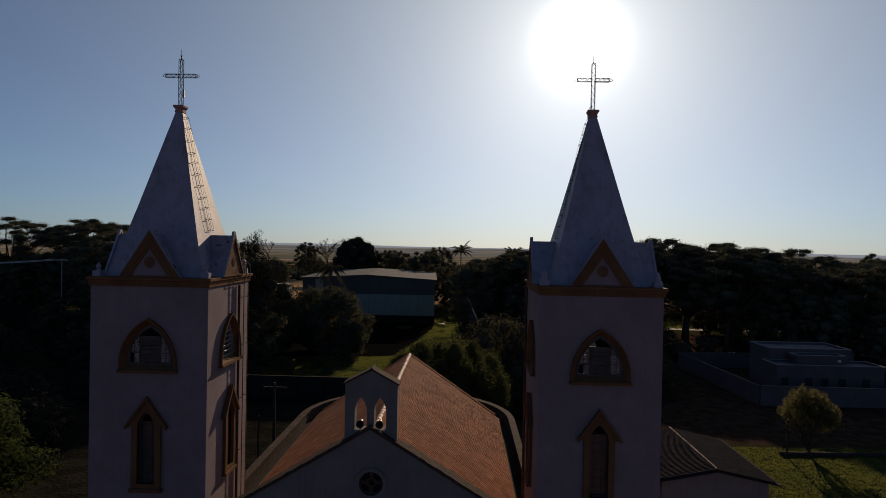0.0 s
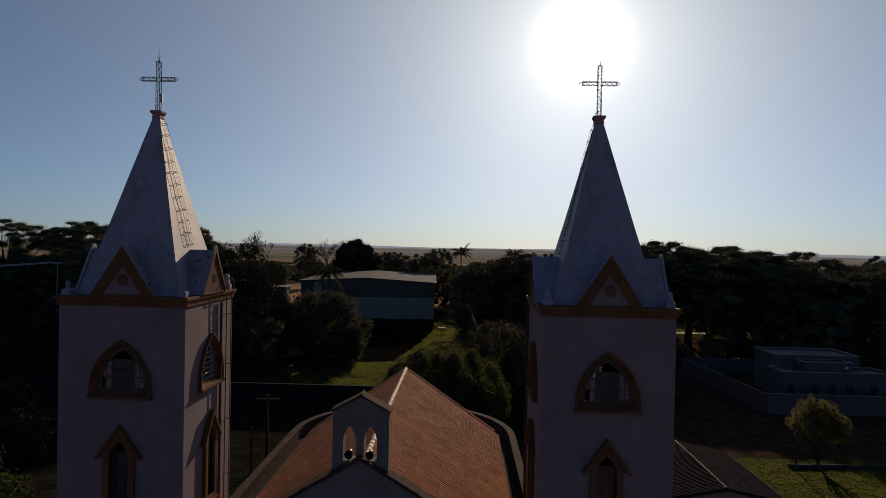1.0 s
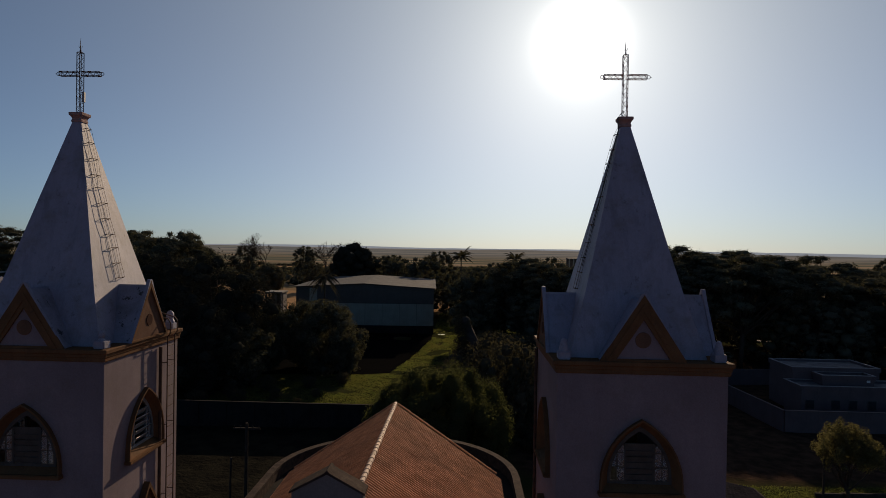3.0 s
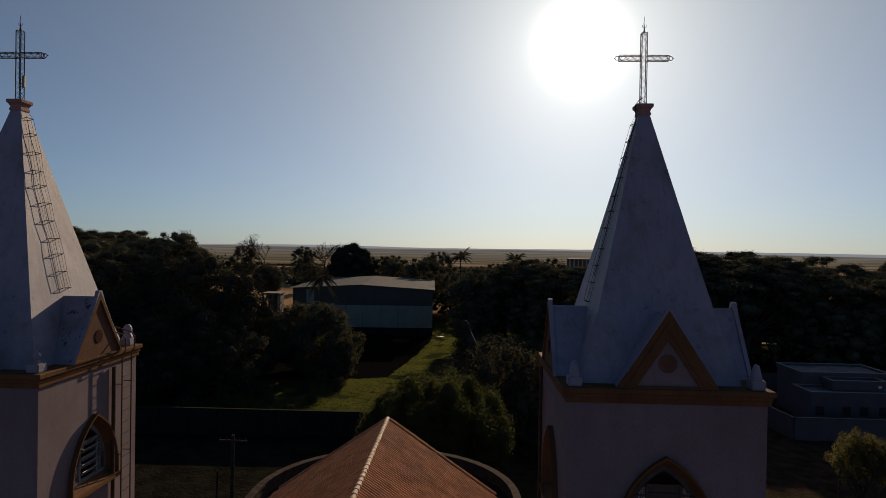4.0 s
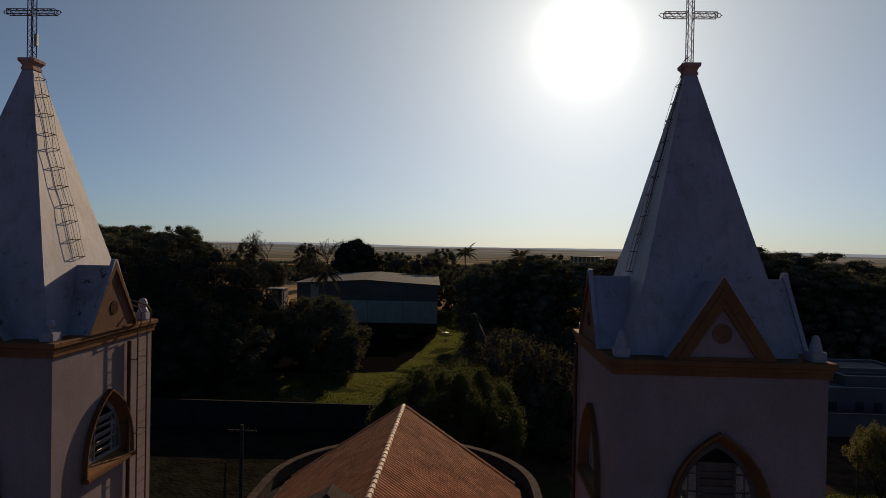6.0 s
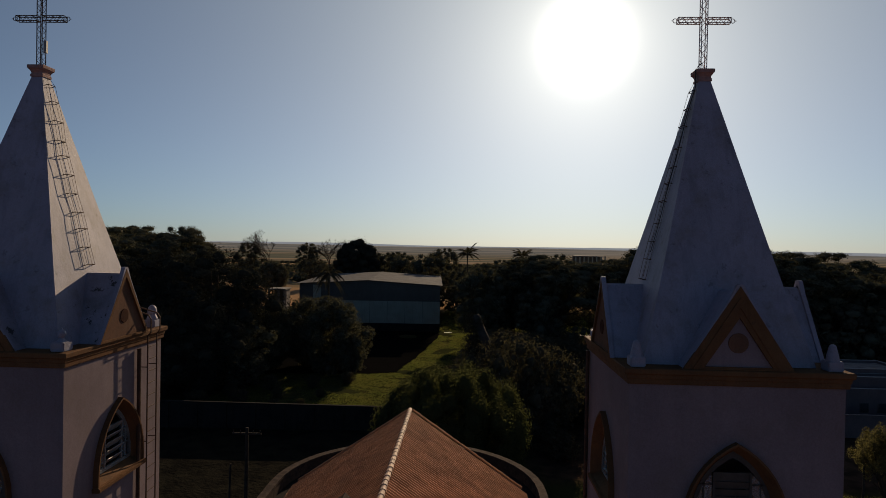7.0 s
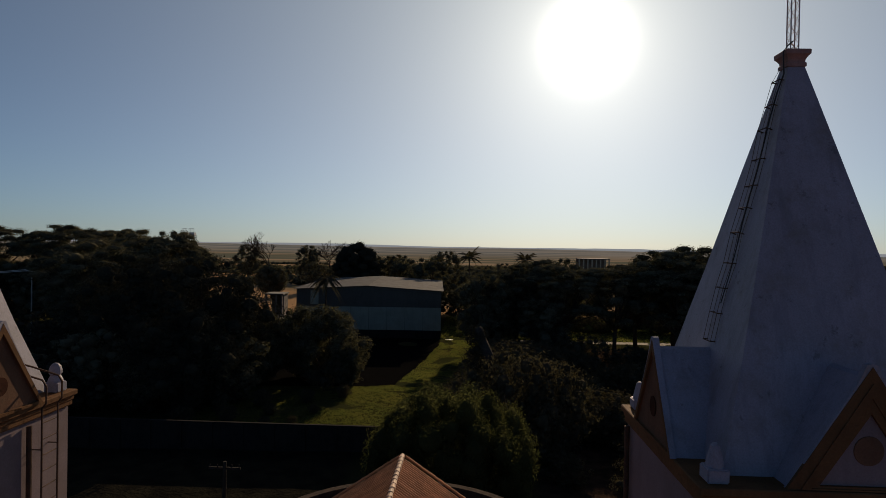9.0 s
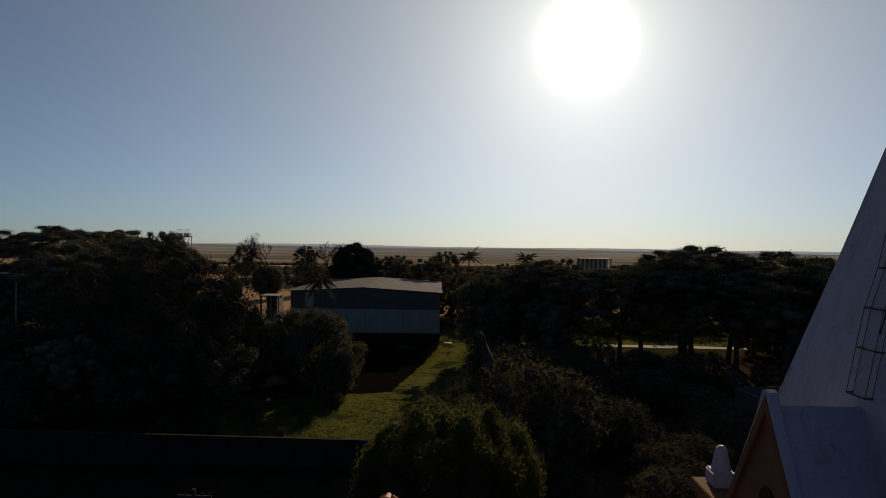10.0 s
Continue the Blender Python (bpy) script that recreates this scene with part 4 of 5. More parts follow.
def bare_tree(at, h, seed, label):
    rng = random.Random(seed)
    t = thing("bare_tree", at, label, "tree", "leafless trees")
    bm = bmesh.new()

    def grow(p, d, length, r, level):
        q = p + d * length
        m = p.lerp(q, 0.5) + Vector((rng.uniform(-1, 1), rng.uniform(-1, 1), 0)) * length * 0.06
        r = max(r, 0.075)
        tube(bm, [p, m, q], [r, r * 0.9, r * 0.8], 5 if level < 2 else 3, False)
        if level == 6:
            return
        for _ in range(3 if level < 4 else 2):
            nd = (d + Vector((rng.uniform(-1, 1), rng.uniform(-1, 1), rng.uniform(-0.3, 0.45))) * 0.8).normalized()
            grow(q, nd, length * rng.uniform(0.62, 0.86), r * 0.66, level + 1)

    grow(Vector((0, 0, -0.2)), Vector((0, 0, 1)), h * 0.25, h * 0.015, 0)
    part("trunk", bm, M_BARK, t)
    return t


def palm(at, h, seed, label, spread=2.6, low=-0.3, high=1.1, fall=0.9):
    rng = random.Random(seed)
    t = thing("palm_tree", at, label, "palm", "palms")
    bm = bmesh.new()
    tube(bm, [(0, 0, -0.2), (0.15, 0, h * 0.5), (0.1, 0.05, h)], [0.24, 0.17, 0.14], 8)
    part("trunk", bm, M_BARK, t, smooth=True)
    for i in range(26):
        a = i * 2.4 + rng.uniform(-0.2, 0.2)
        up = rng.uniform(low, high)
        bm = bmesh.new()
        pts = []
        for k in range(9):
            s = k / 8
            pts.append(Vector((0.1 + math.cos(a) * spread * s, 0.05 + math.sin(a) * spread * s, h + spread * (up * s - fall * s * s))))
        tube(bm, pts, [0.03 - 0.003 * k for k in range(9)], 3, False)
        side = Vector((-math.sin(a), math.cos(a), 0))
        for k in range(44):
            s = 0.12 + 0.88 * k / 44
            j = min(7, int(s * 8))
            p = pts[j].lerp(pts[j + 1], s * 8 - j)
            d = (pts[j + 1] - pts[j]).normalized()
            ln = 0.85 * math.sin(math.pi * min(1.0, s + 0.12)) + 0.15
            for e in (-1, 1):
                tip = p + side * e * ln * 0.62 + d * ln * 0.6 + Vector((0, 0, -0.4 * ln))
                v = [bm.verts.new(q) for q in (p - d * 0.055, p + d * 0.055, tip)]
                bm.faces.new(v)
        part("frond", bm, M_LEAF_DUSK, t)
    return t


# the dense wood on the far side of the lawn, and its front trees
LEFT_WOOD = "dark flat-topped woodland tree on the ground behind the church"
U1 = umbrella_tree((-74, 112, 0), 21.9, 11, 11, LEFT_WOOD, M_LEAF_DARK, 15000)
U2 = umbrella_tree((-58, 96, 0), 21.3, 10, 12, LEFT_WOOD, M_LEAF_DARK, 15000)
U3 = umbrella_tree((-92, 122, 0), 23.6, 11, 13, LEFT_WOOD, M_LEAF_DARK, 15000)
RIGHT_WOOD = "broad flat-topped tree with dark foliage beside the road"
wood = random.Random(3)
for k, (x, y, s) in enumerate(((-66, 108, 1.0), (-63, 100, 0.98), (-86, 134, 0.97), (-104, 138, 1.1), (-72, 98, 0.96), (-120, 130, 1.02), (-62, 86, 0.9), (-98, 150, 1.12))):
    copy_thing((U1, U2, U3)[k % 3], pose(x, y, 0, 0, 0, wood.uniform(0, 360)) @ Matrix.Diagonal((s, s, s, 1)))
copy_thing(U3, pose(-84, 116, 0, 0, 0, 75) @ Matrix.Diagonal((0.8, 0.8, 0.88, 1)))
copy_thing(U2, pose(-56.5, 98, 0, 0, 0, 20) @ Matrix.Diagonal((0.55, 0.55, 1.07, 1)))
U4 = umbrella_tree((36, 106, 0), 20.0, 10.5, 14, RIGHT_WOOD, M_LEAF_DARK)
U5 = umbrella_tree((68, 106, 0), 19.0, 9.5, 15, RIGHT_WOOD, M_LEAF_DARK)
for k, (x, y, s) in enumerate(((49, 95, 1.02), (62, 96, 0.91), (76, 95, 0.84), (56, 106, 0.98), (29, 107, 0.9), (88, 100, 0.78), (70, 87, 0.83), (102, 98, 0.73), (10, 108, 0.9), (85, 90, 0.75), (43, 103, 0.99), (45, 88, 1.0), (97, 88, 0.76), (33, 96, 0.97), (23, 99, 0.88), (40, 93, 1.0), (14, 100, 0.86), (54, 90, 0.96), (36, 101, 1.06), (72, 102, 0.87), (80, 103, 0.88), (64, 101, 0.86))):
    copy_thing((U4, U5)[k % 2], pose(x, y, 0, 0, 0, wood.uniform(0, 360)) @ Matrix.Diagonal((s, s, s, 1)))

copy_thing(U5, pose(112.7, 150, 0, 0, 0, 40) @ Matrix.Diagonal((0.42, 0.42, 0.96, 1)))

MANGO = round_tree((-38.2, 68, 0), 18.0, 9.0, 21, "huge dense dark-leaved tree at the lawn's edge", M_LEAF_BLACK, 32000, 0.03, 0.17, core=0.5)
copy_thing(MANGO, pose(-48, 73, 0, 0, 0, 70))
copy_thing(MANGO, pose(-37, 60, 0, 0, 0, 150) @ Matrix.Diagonal((0.7, 0.7, 0.7, 1)))
round_tree((-22.6, 74.5, -0.9), 12.2, 5.2, 22, "bushy dark tree on the lawn's edge", M_LEAF_DARK, 26000, 0.03, 0.17, core=0.5)
LAWN_EDGE = round_tree((-32.8, 63.5, 0), 9.5, 4.4, 33, "bushy dark tree on the lawn's edge", M_LEAF_DARK, 14000, 0.03, 0.17, core=0.5)
for x, y, k, kz in ((-41, 60, 0.85, 0.8), (-27.6, 78, 1.0, 1.08), (-19.6, 71.5, 0.5, 0.62), (-31.5, 74, 0.8, 1.0), (-36.5, 66, 1.0, 1.1)):
    copy_thing(LAWN_EDGE, pose(x, y, ground_height(x, y), 0, 0, x * 40) @ Matrix.Diagonal((k, k, kz, 1)))
round_tree((-4.3, 35.5, 0), 9.0, 6.0, 23, "big rounded bushy tree behind the church", M_LEAF, 120000, 0.02, 0.078, upright=True, even=True, tuft=True, core=0.74)
round_tree((-73, 200, -0.2), 12.4, 5.6, 24, "clipped round tree behind the shed", M_LEAF_DARK, 16000, 0.1, 0.2, even=True)
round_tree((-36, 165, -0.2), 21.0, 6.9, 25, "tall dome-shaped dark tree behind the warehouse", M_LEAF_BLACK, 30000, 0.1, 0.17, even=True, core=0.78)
LAWN_TREE = round_tree((29, 34.3, 0), 5.9, 2.5, 26, "small dome-shaped tree with sunlit yellow-green leaves on the lawn", M_LEAF_GOLD, 26000, 0.1, 0.066, name="small_tree", upright=True, tuft=True, core=0.35, dome=True)
round_tree((-23.9, 1.5, 0), 13.2, 4.6, 27, "leafy green tree close beside the church tower", M_LEAF_DEEP, 46000, 0.15, 0.11, core=0.5)

# trees between the warehouse and the wood
MID = round_tree((12, 118, 0), 15.5, 6.0, 28, "dark spreading tree beside the warehouse", M_LEAF_DARK, 8000, 0.12, 0.19)
for k, (x, y, s) in enumerate(((6.5, 110, 1.0), (12, 104, 1.0), (3.5, 112, 0.95), (8.5, 130, 1.05), (10, 95, 0.8), (-14, 160, 1.12), (-22, 168, 1.1), (-64, 226, 0.85), (-119, 300, 1.25), (-87, 300, 1.2), (-30, 220, 1.0), (-12, 220, 1.1), (-60, 236, 0.7), (18, 132, 1.1), (-28, 172, 1.1), (-6, 170, 0.85), (2, 174, 0.9), (9, 180, 1.05))):
    copy_thing(MID, pose(x, y, ground_height(x, y), 0, 0, wood.uniform(0, 360)) @ Matrix.Diagonal((s, s, s * wood.uniform(0.9, 1.05), 1)))
copy_thing(U5, pose(0.6, 106, 0, 0, 0, 130) @ Matrix.Diagonal((0.6, 0.6, 0.82, 1)))
copy_thing(MID, pose(0.0, 100.5, 0, 0, 0, 200) @ Matrix.Diagonal((0.95, 0.95, 1.0, 1)))
copy_thing(MID, pose(1.8, 104, 0, 0, 0, 40) @ Matrix.Diagonal((0.75, 0.75, 0.85, 1)))
SCRUB = round_tree((6, 62, 0), 6.5, 5.0, 29, "tangled scrubby tree in the shade", M_LEAF_DUSK, 7000, 0.02, 0.15, group="scrub", core=0.42)
for k in range(60):
    x, y = wood.uniform(1, 36), wood.uniform(36, 90)
    s = wood.uniform(0.5, 0.95) * (0.75 if y < 50 else 1.0)
    if x > 20 + (y - 50) * 0.4 and y < 84:
        continue
    copy_thing(SCRUB, pose(x, y, 0, 0, 0, wood.uniform(0, 360)) @ Matrix.Diagonal((s, s, s, 1)))
UNDER = round_tree((58, 84, 0), 11.5, 6.5, 30, "dense dark undergrowth tree beneath the wood", M_LEAF_DARK, 3500, 0.02, 0.22, group="undergrowth trees")
for k, (x, y, s) in enumerate(((52, 92, 0.9), (66, 92, 1.05), (73, 84, 1.1), (84, 86, 1.0), (96, 84, 1.1), (66, 76, 0.8), (80, 74, 0.85), (94, 72, 0.9), (-60, 80, 1.0), (-72, 98, 1.0), (-70, 60, 0.4), (-56, 64, 0.7), (-48, 60, 0.8), (-50, 80, 1.1), (-66, 72, 0.6), (-64, 94, 1.1), (34, 80, 0.32), (26, 90, 0.3), (40, 84, 0.35), (20, 160, 1.0), (32, 163, 1.05), (44, 160, 1.1), (56, 164, 1.0), (68, 160, 1.1), (80, 165, 1.1), (92, 160, 1.1), (8, 158, 0.9), (-108, 128, 1.4), (-96, 126, 1.35), (-120, 130, 1.45), (-84, 118, 1.3), (-112, 125, 1.2), (-120, 142, 1.3), (-5.5, 151, 0.85), (1, 152, 0.9), (-112, 150, 1.3))):
    copy_thing(UNDER, pose(x, y, 0, 0, 0, wood.uniform(0, 360)) @ Matrix.Diagonal((s, s, s * wood.uniform(0.85, 1.1), 1)))
for x, y, k in ((-1.8, 60, 0.85), (0.2, 68, 0.95), (1.2, 77, 0.95), (2.2, 87, 0.85), (-2.6, 53, 0.7), (2.5, 58, 1.0), (3.5, 73, 1.1)):
    copy_thing(SCRUB, pose(x, y, ground_height(x, y), 0, 0, wood.uniform(0, 360)) @ Matrix.Diagonal((k, k, k * 0.95, 1)))
for x, y, k in ((1.7, 49.2, 1.5), (5.5, 51.0, 1.3), (4.0, 47.5, 1.1)):
    copy_thing(SCRUB, pose(x, y, ground_height(x, y), 0, 0, x * 60) @ Matrix.Diagonal((k * 0.66, k * 0.66, k, 1)))
for x, y, k in ((51, 111, 0.75), (57, 113, 0.8), (63, 111, 0.85), (69, 113, 0.8), (76, 111, 0.9), (84, 112, 0.9), (54, 108, 0.6)):
    copy_thing(UNDER, pose(x, y, 0, 0, 0, x * 30) @ Matrix.Diagonal((k, k, k, 1)))
for x, y, k in ((-72, 112, 1.1), (-65, 107, 1.1), (-58, 103, 1.0), (-79, 117, 1.1), (-51, 98, 0.9)):
    copy_thing(UNDER, pose(x, y, 0, 0, 0, x * 30) @ Matrix.Diagonal((k, k, k * 1.15, 1)))
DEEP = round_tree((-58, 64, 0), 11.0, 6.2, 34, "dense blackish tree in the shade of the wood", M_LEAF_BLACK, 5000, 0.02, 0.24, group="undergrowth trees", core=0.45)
for k, (x, y, s) in enumerate(((-66, 72, 0.6), (-76, 82, 0.6), (-88, 92, 0.5), (-98, 100, 0.5), (-50, 54, 0.7), (-61, 52, 0.7), (-74, 60, 0.7), (-86, 72, 0.7), (-100, 84, 1.0), (-47, 50.5, 0.5), (-80, 50, 0.7), (-92, 58, 0.8), (-112, 100, 1.05), (-68, 44, 0.5), (-56, 44, 0.45), (-47, 38, 0.5), (-40, 31, 0.45), (-38, 22, 0.4), (-38, 80, 1.12), (-46, 84, 1.1), (-52, 30, 0.5), (-110, 72, 0.95))):
    copy_thing(DEEP, pose(x, y, 0, 0, 0, wood.uniform(0, 360)) @ Matrix.Diagonal((s, s, s * wood.uniform(0.9, 1.05), 1)))
# low scrub added on the lawn to throw the streaked shadows of its bumps
for x, y, k in ((-29, 55, 0.22), (-25.5, 58, 0.16), (-22.5, 63, 0.2), (-27.5, 61.5, 0.25), (-31.5, 58.5, 0.2), (-20.5, 58.5, 0.13), (-24.5, 53.5, 0.15), (-18.6, 65.5, 0.2), (-33.5, 54, 0.25), (-21.8, 54.5, 0.12)):
    copy_thing(SCRUB, pose(x, y, ground_height(x, y), 0, 0, x * 50) @ Matrix.Diagonal((k, k, k * 1.2, 1)))
bare_tree((-107.8, 300, -0.5), 28, 31, "leafless brown tree at the field's edge")
bare_tree((-75.3, 300, -0.5), 26, 32, "leafless brown tree at the field's edge")
palm((-30.4, 104, 0), 13.2, 41, "thin palm in front of the warehouse", 3.7, -0.6, 0.9, 1.0)
palm((-3.1, 150, -0.2), 16.8, 42, "tall palm standing over the far trees", 3.8, 0.2, 1.7, 0.8)
palm((12.7, 160, -0.2), 16.2, 43, "tall palm standing over the far trees", 3.6, 0.1, 1.5, 0.8)

for k in range(9):
    s = wood.uniform(0.6, 0.8)
    copy_thing(SCRUB, pose(16 + k * 6.5, wood.uniform(134, 139), 0, 0, 0, wood.uniform(0, 360)) @ Matrix.Diagonal((s * 1.2, s * 1.2, s, 1)))

# ---- warehouse ----


def warehouse():
    y, x0, x1 = 118.0, -39.8, -8.9
    xm, ze, za = -24.4, 10.25, 11.05
    w = thing("warehouse", (xm, y, 0), "large metal-roofed warehouse with grey gable and white panels", "warehouse")
    w.rotation_euler[2] = math.radians(3)
    L, R, depth = x0 - xm, x1 - xm, 35.0
    bm = bmesh.new()
    prism(bm, [(L, 6.6), (R, 6.6), (R, ze), (0, za), (L, ze)], 0.0, 0.3)
    part("gable_wall", bm, M_BARN_DARK, w)
    bm = bmesh.new()
    box(bm, L, R, 0.0, 0.3, -0.5, 1.7)
    part("plinth", bm, M_CONCRETE, w, "stained plinth, shade put into its near-black colour")
    n = 8
    step = (R - L) / n
    for i in range(n):
        part("panel", boxed(L + i * step + 0.03, L + (i + 1) * step - 0.03, 0.03, 0.26, 1.7, 6.6, 0.02), M_BARN_WHITE, w)
    for i in range(n + 1):
        part("pillar", boxed(L + i * step - 0.028, L + i * step + 0.028, 0.02, 0.3, 1.7, 6.6), M_BARN_DARK, w)
    part("side_wall", boxed(L, L + 0.3, 0.3, depth, -0.5, ze), M_BARN_DARK, w)
    part("side_wall", boxed(R - 0.3, R, 0.3, depth, -0.5, ze), M_BARN_DARK, w)
    part("back_wall", boxed(L, R, depth, depth + 0.3, -0.5, ze), M_BARN_DARK, w)
    part("sign_board", boxed(-12.4, -10.7, -0.08, -0.02, 7.0, 9.9, 0.02), M_BARN_WHITE, w, "plain white board")
    for e in (L - 0.5, R + 0.5):
        bm = bmesh.new()
        m = 40
        for i in range(m):
            y0, y1 = -0.6 + i * (depth + 1) / m, -0.6 + (i + 1) * (depth + 1) / m
            for (a, b, dz0, dz1) in ((y0, (y0 + y1) / 2, 0.0, 0.08), ((y0 + y1) / 2, y1, 0.08, 0.0)):
                vs = [bm.verts.new(p) for p in ((0, a, za + 0.1 + dz0), (e, a, ze - 0.02 + dz0), (e, b, ze - 0.02 + dz1), (0, b, za + 0.1 + dz1))]
                bm.faces.new(vs)
        bmesh.ops.remove_doubles(bm, verts=bm.verts, dist=0.001)
        bmesh.ops.solidify(bm, geom=bm.faces[:], thickness=0.05)
        part("roof", bm, M_BARN_ROOF, w)
    return w


warehouse()

# ---- walls, house, outbuilding ----


def boundary_wall():
    w = boxed(-70, -9.5, 47.45, 47.65, -0.3, 3.0)
    box(w, -70, -9.5, 47.4, 47.7, 3.0, 3.07)
    for i in range(21):
        x = -69.5 + i * 3.0
        box(w, x - 0.12, x + 0.12, 47.35, 47.45, -0.3, 3.0)
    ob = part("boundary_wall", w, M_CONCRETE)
    tagged(ob, "long stained concrete boundary wall behind the church, shade put into its near-black colour", "wall", kind="structure")


boundary_wall()


def flat_house():
    h = thing("flat_roofed_house", (43, 60, 0), "modern grey house with stacked flat roofs and parapets", "house")

    def tier(x0, x1, y0, y1, z0, z1, roof=True):
        bm = boxed(x0, x1, y0, y1, z0, z1 - 0.35)
        part("wall", bm, M_HOUSE, h)
        if roof:
            bm = bmesh.new()
            plate(bm, [(x0 - 0.12, y0 - 0.12), (x1 + 0.12, y0 - 0.12), (x1 + 0.12, y1 + 0.12), (x0 - 0.12, y1 + 0.12)],
                  [[(x0 + 0.12, y0 + 0.12), (x1 - 0.12, y0 + 0.12), (x1 - 0.12, y1 - 0.12), (x0 + 0.12, y1 - 0.12)]], 0, 0.5,
                  Matrix.Translation((0, 0, z1 - 0.5)) @ Matrix(((1, 0, 0, 0), (0, 0, 1, 0), (0, 1, 0, 0), (0, 0, 0, 1))))
            part("parapet", bm, M_HOUSE, h)
            # thin pale strip on the parapet top: sunlight on its edge put in as colour
            bm = bmesh.new()
            for a, b, c, d in ((x0 - 0.14, x1 + 0.14, y0 - 0.14, y0 + 0.14), (x0 - 0.14, x1 + 0.14, y1 - 0.14, y1 + 0.14), (x0 - 0.14, x0 + 0.14, y0 + 0.14, y1 - 0.14), (x1 - 0.14, x1 + 0.14, y0 + 0.14, y1 - 0.14)):
                box(bm, a, b, c, d, z1 + 0.002, z1 + 0.05)
            part("coping", bm, M_HOUSE_LIT_EDGE, h)
            part("roof", boxed(x0 + 0.12, x1 - 0.12, y0 + 0.12, y1 - 0.12, z1 - 0.35, z1 - 0.27), M_HOUSE_ROOF, h)

    tier(-4.0, 6.6, 0.8, 6.4, 0, 5.5)
    tier(-5.0, 8.5, -3.0, 0.7, 0, 4.0)
    tier(-1.6, 4.5, -1.4, 0.7, 3.75, 5.0)
    for x in (-4.0, -1.0, 1.0, 3.2, 6.2):
        w = part("window", boxed(x - 0.5, x + 0.5, -3.05, -2.99, 1.3, 2.4, 0.01), M_SHUTTER, h)
        part("pane", boxed(x - 0.42, x + 0.42, -3.07, -3.052, 1.38, 2.32), M_DARK, w)
    part("wall_lamp", boxed(3.6, 4.0, -1.46, -1.4, 4.2, 4.5, 0.01), M_WHITE, h)
    return h


flat_house()


def compound_wall():
    bm = bmesh.new()
    pts = [Vector((62, 51.9, 0)), Vector((33.4, 52.1, 0)), Vector((31.6, 74, 0)), Vector((60, 76, 0))]
    for p, q in zip(pts, pts[1:]):
        d = q - p
        m = Matrix.Translation(p) @ Matrix.Rotation(math.atan2(d.y, d.x), 4, "Z")
        box(bm, 0.1, d.length - 0.1, -0.09, 0.09, -0.3, 2.3, 0, m)
        box(bm, -0.12, d.length + 0.12, -0.14, 0.14, 2.3, 2.38, 0, m)
    tagged(part("compound_wall", bm, M_HOUSE), "plain grey rendered wall round the modern house", "wall", kind="structure")


compound_wall()

OUT_X, OUT_Y0, OUT_Y1, OUT_RIDGE, OUT_SLOPE = 13.4, 16.7, 25.4, 5.0, 0.2


def outbuilding():
    o = thing("outbuilding", (OUT_X, OUT_Y0, 0), "low pink outbuilding with an old dark tile roof", "building")
    hw, d = 3.3, OUT_Y1 - OUT_Y0
    bm = bmesh.new()
    prism(bm, [(-hw, -0.2), (hw, -0.2), (hw, OUT_RIDGE - OUT_SLOPE * hw - 0.25), (0, OUT_RIDGE - 0.22), (-hw, OUT_RIDGE - OUT_SLOPE * hw - 0.25)], 0.4, d - 0.4)
    part("wall", bm, M_PINK, o)
    # flat plate on the wall, no hole: the inner shade is its colour
    part("door_opening", boxed(-0.9, 0.9, 0.33, 0.41, 0, 2.6, 0.01), M_DARK, o, "doorway plate, the shade inside put into its dark colour")
    part("awning", boxed(-1.3, 1.3, 0.1, 0.4, 2.75, 2.85, 0.01), M_DARK, o)
    for s in (-1, 1):
        bm = bmesh.new()
        prism(bm, [(0, OUT_RIDGE - 0.06), (s * 3.9, OUT_RIDGE - OUT_SLOPE * 3.9 - 0.06), (s * 3.9, OUT_RIDGE - OUT_SLOPE * 3.9 - 0.16), (0, OUT_RIDGE - 0.16)], 0, d)
        part("roof", bm, M_OLDTILE, o)
    return o


OUT = outbuilding()


def utility_pole(at, h, arm, label, material=None):
    material = material or M_WOODPOLE
    p = thing("utility_pole", at, label, "utility pole", "utility poles")
    part("pole", tube(bmesh.new(), [(0, 0, -0.3), (0, 0, h)], [0.15, 0.1], 10), material, p)
    part("crossarm", boxed(-arm, arm, -0.06, 0.06, h - 0.45, h - 0.33, 0.01), material, p)
    for x in (-0.92, -0.45, 0.45, 0.92):
        part("insulator", tube(bmesh.new(), [(x * arm, 0, h - 0.33), (x * arm, 0, h - 0.25), (x * arm, 0, h - 0.17)], [0.03, 0.05, 0.03], 8), material, p)
    return p


utility_pole((-17.4, 26.2, 0), 7.4, 0.95, "weathered power pole with one crossarm on the lawn")


# ---- distance ----


def far_woods():
    """Hedges and woods of the farm land, out to the far ridge."""
    r = random.Random(8)
    clumps = []
    for i in range(64):
        y = 260 * math.exp(1.7 * i / 64) * r.uniform(0.97, 1.03)
        x = r.uniform(-0.75, 0.85) * y
        s = r.uniform(2.8, 5.0) * (1 + y / 1900)
        lean = r.uniform(-0.08, 0.08)
        for j in range(r.randint(8, 46)):
            if r.random() < 0.15:
                continue
            xx, yy = x + j * s * 1.5, y + j * s * lean + r.uniform(-3, 3)
            clumps.append(((xx, yy, ground_height(xx, yy) + s * 0.4), (s * 1.15, s * 1.15, s * r.uniform(0.35, 0.75))))
    near = leaf_mesh("far_woods", clumps, 40, 1.3, 77)
    tagged(part("far_woods", near, M_LEAF_DARK), "far dark hedges and woods across the fields", "woods", kind="stuff")


far_woods()


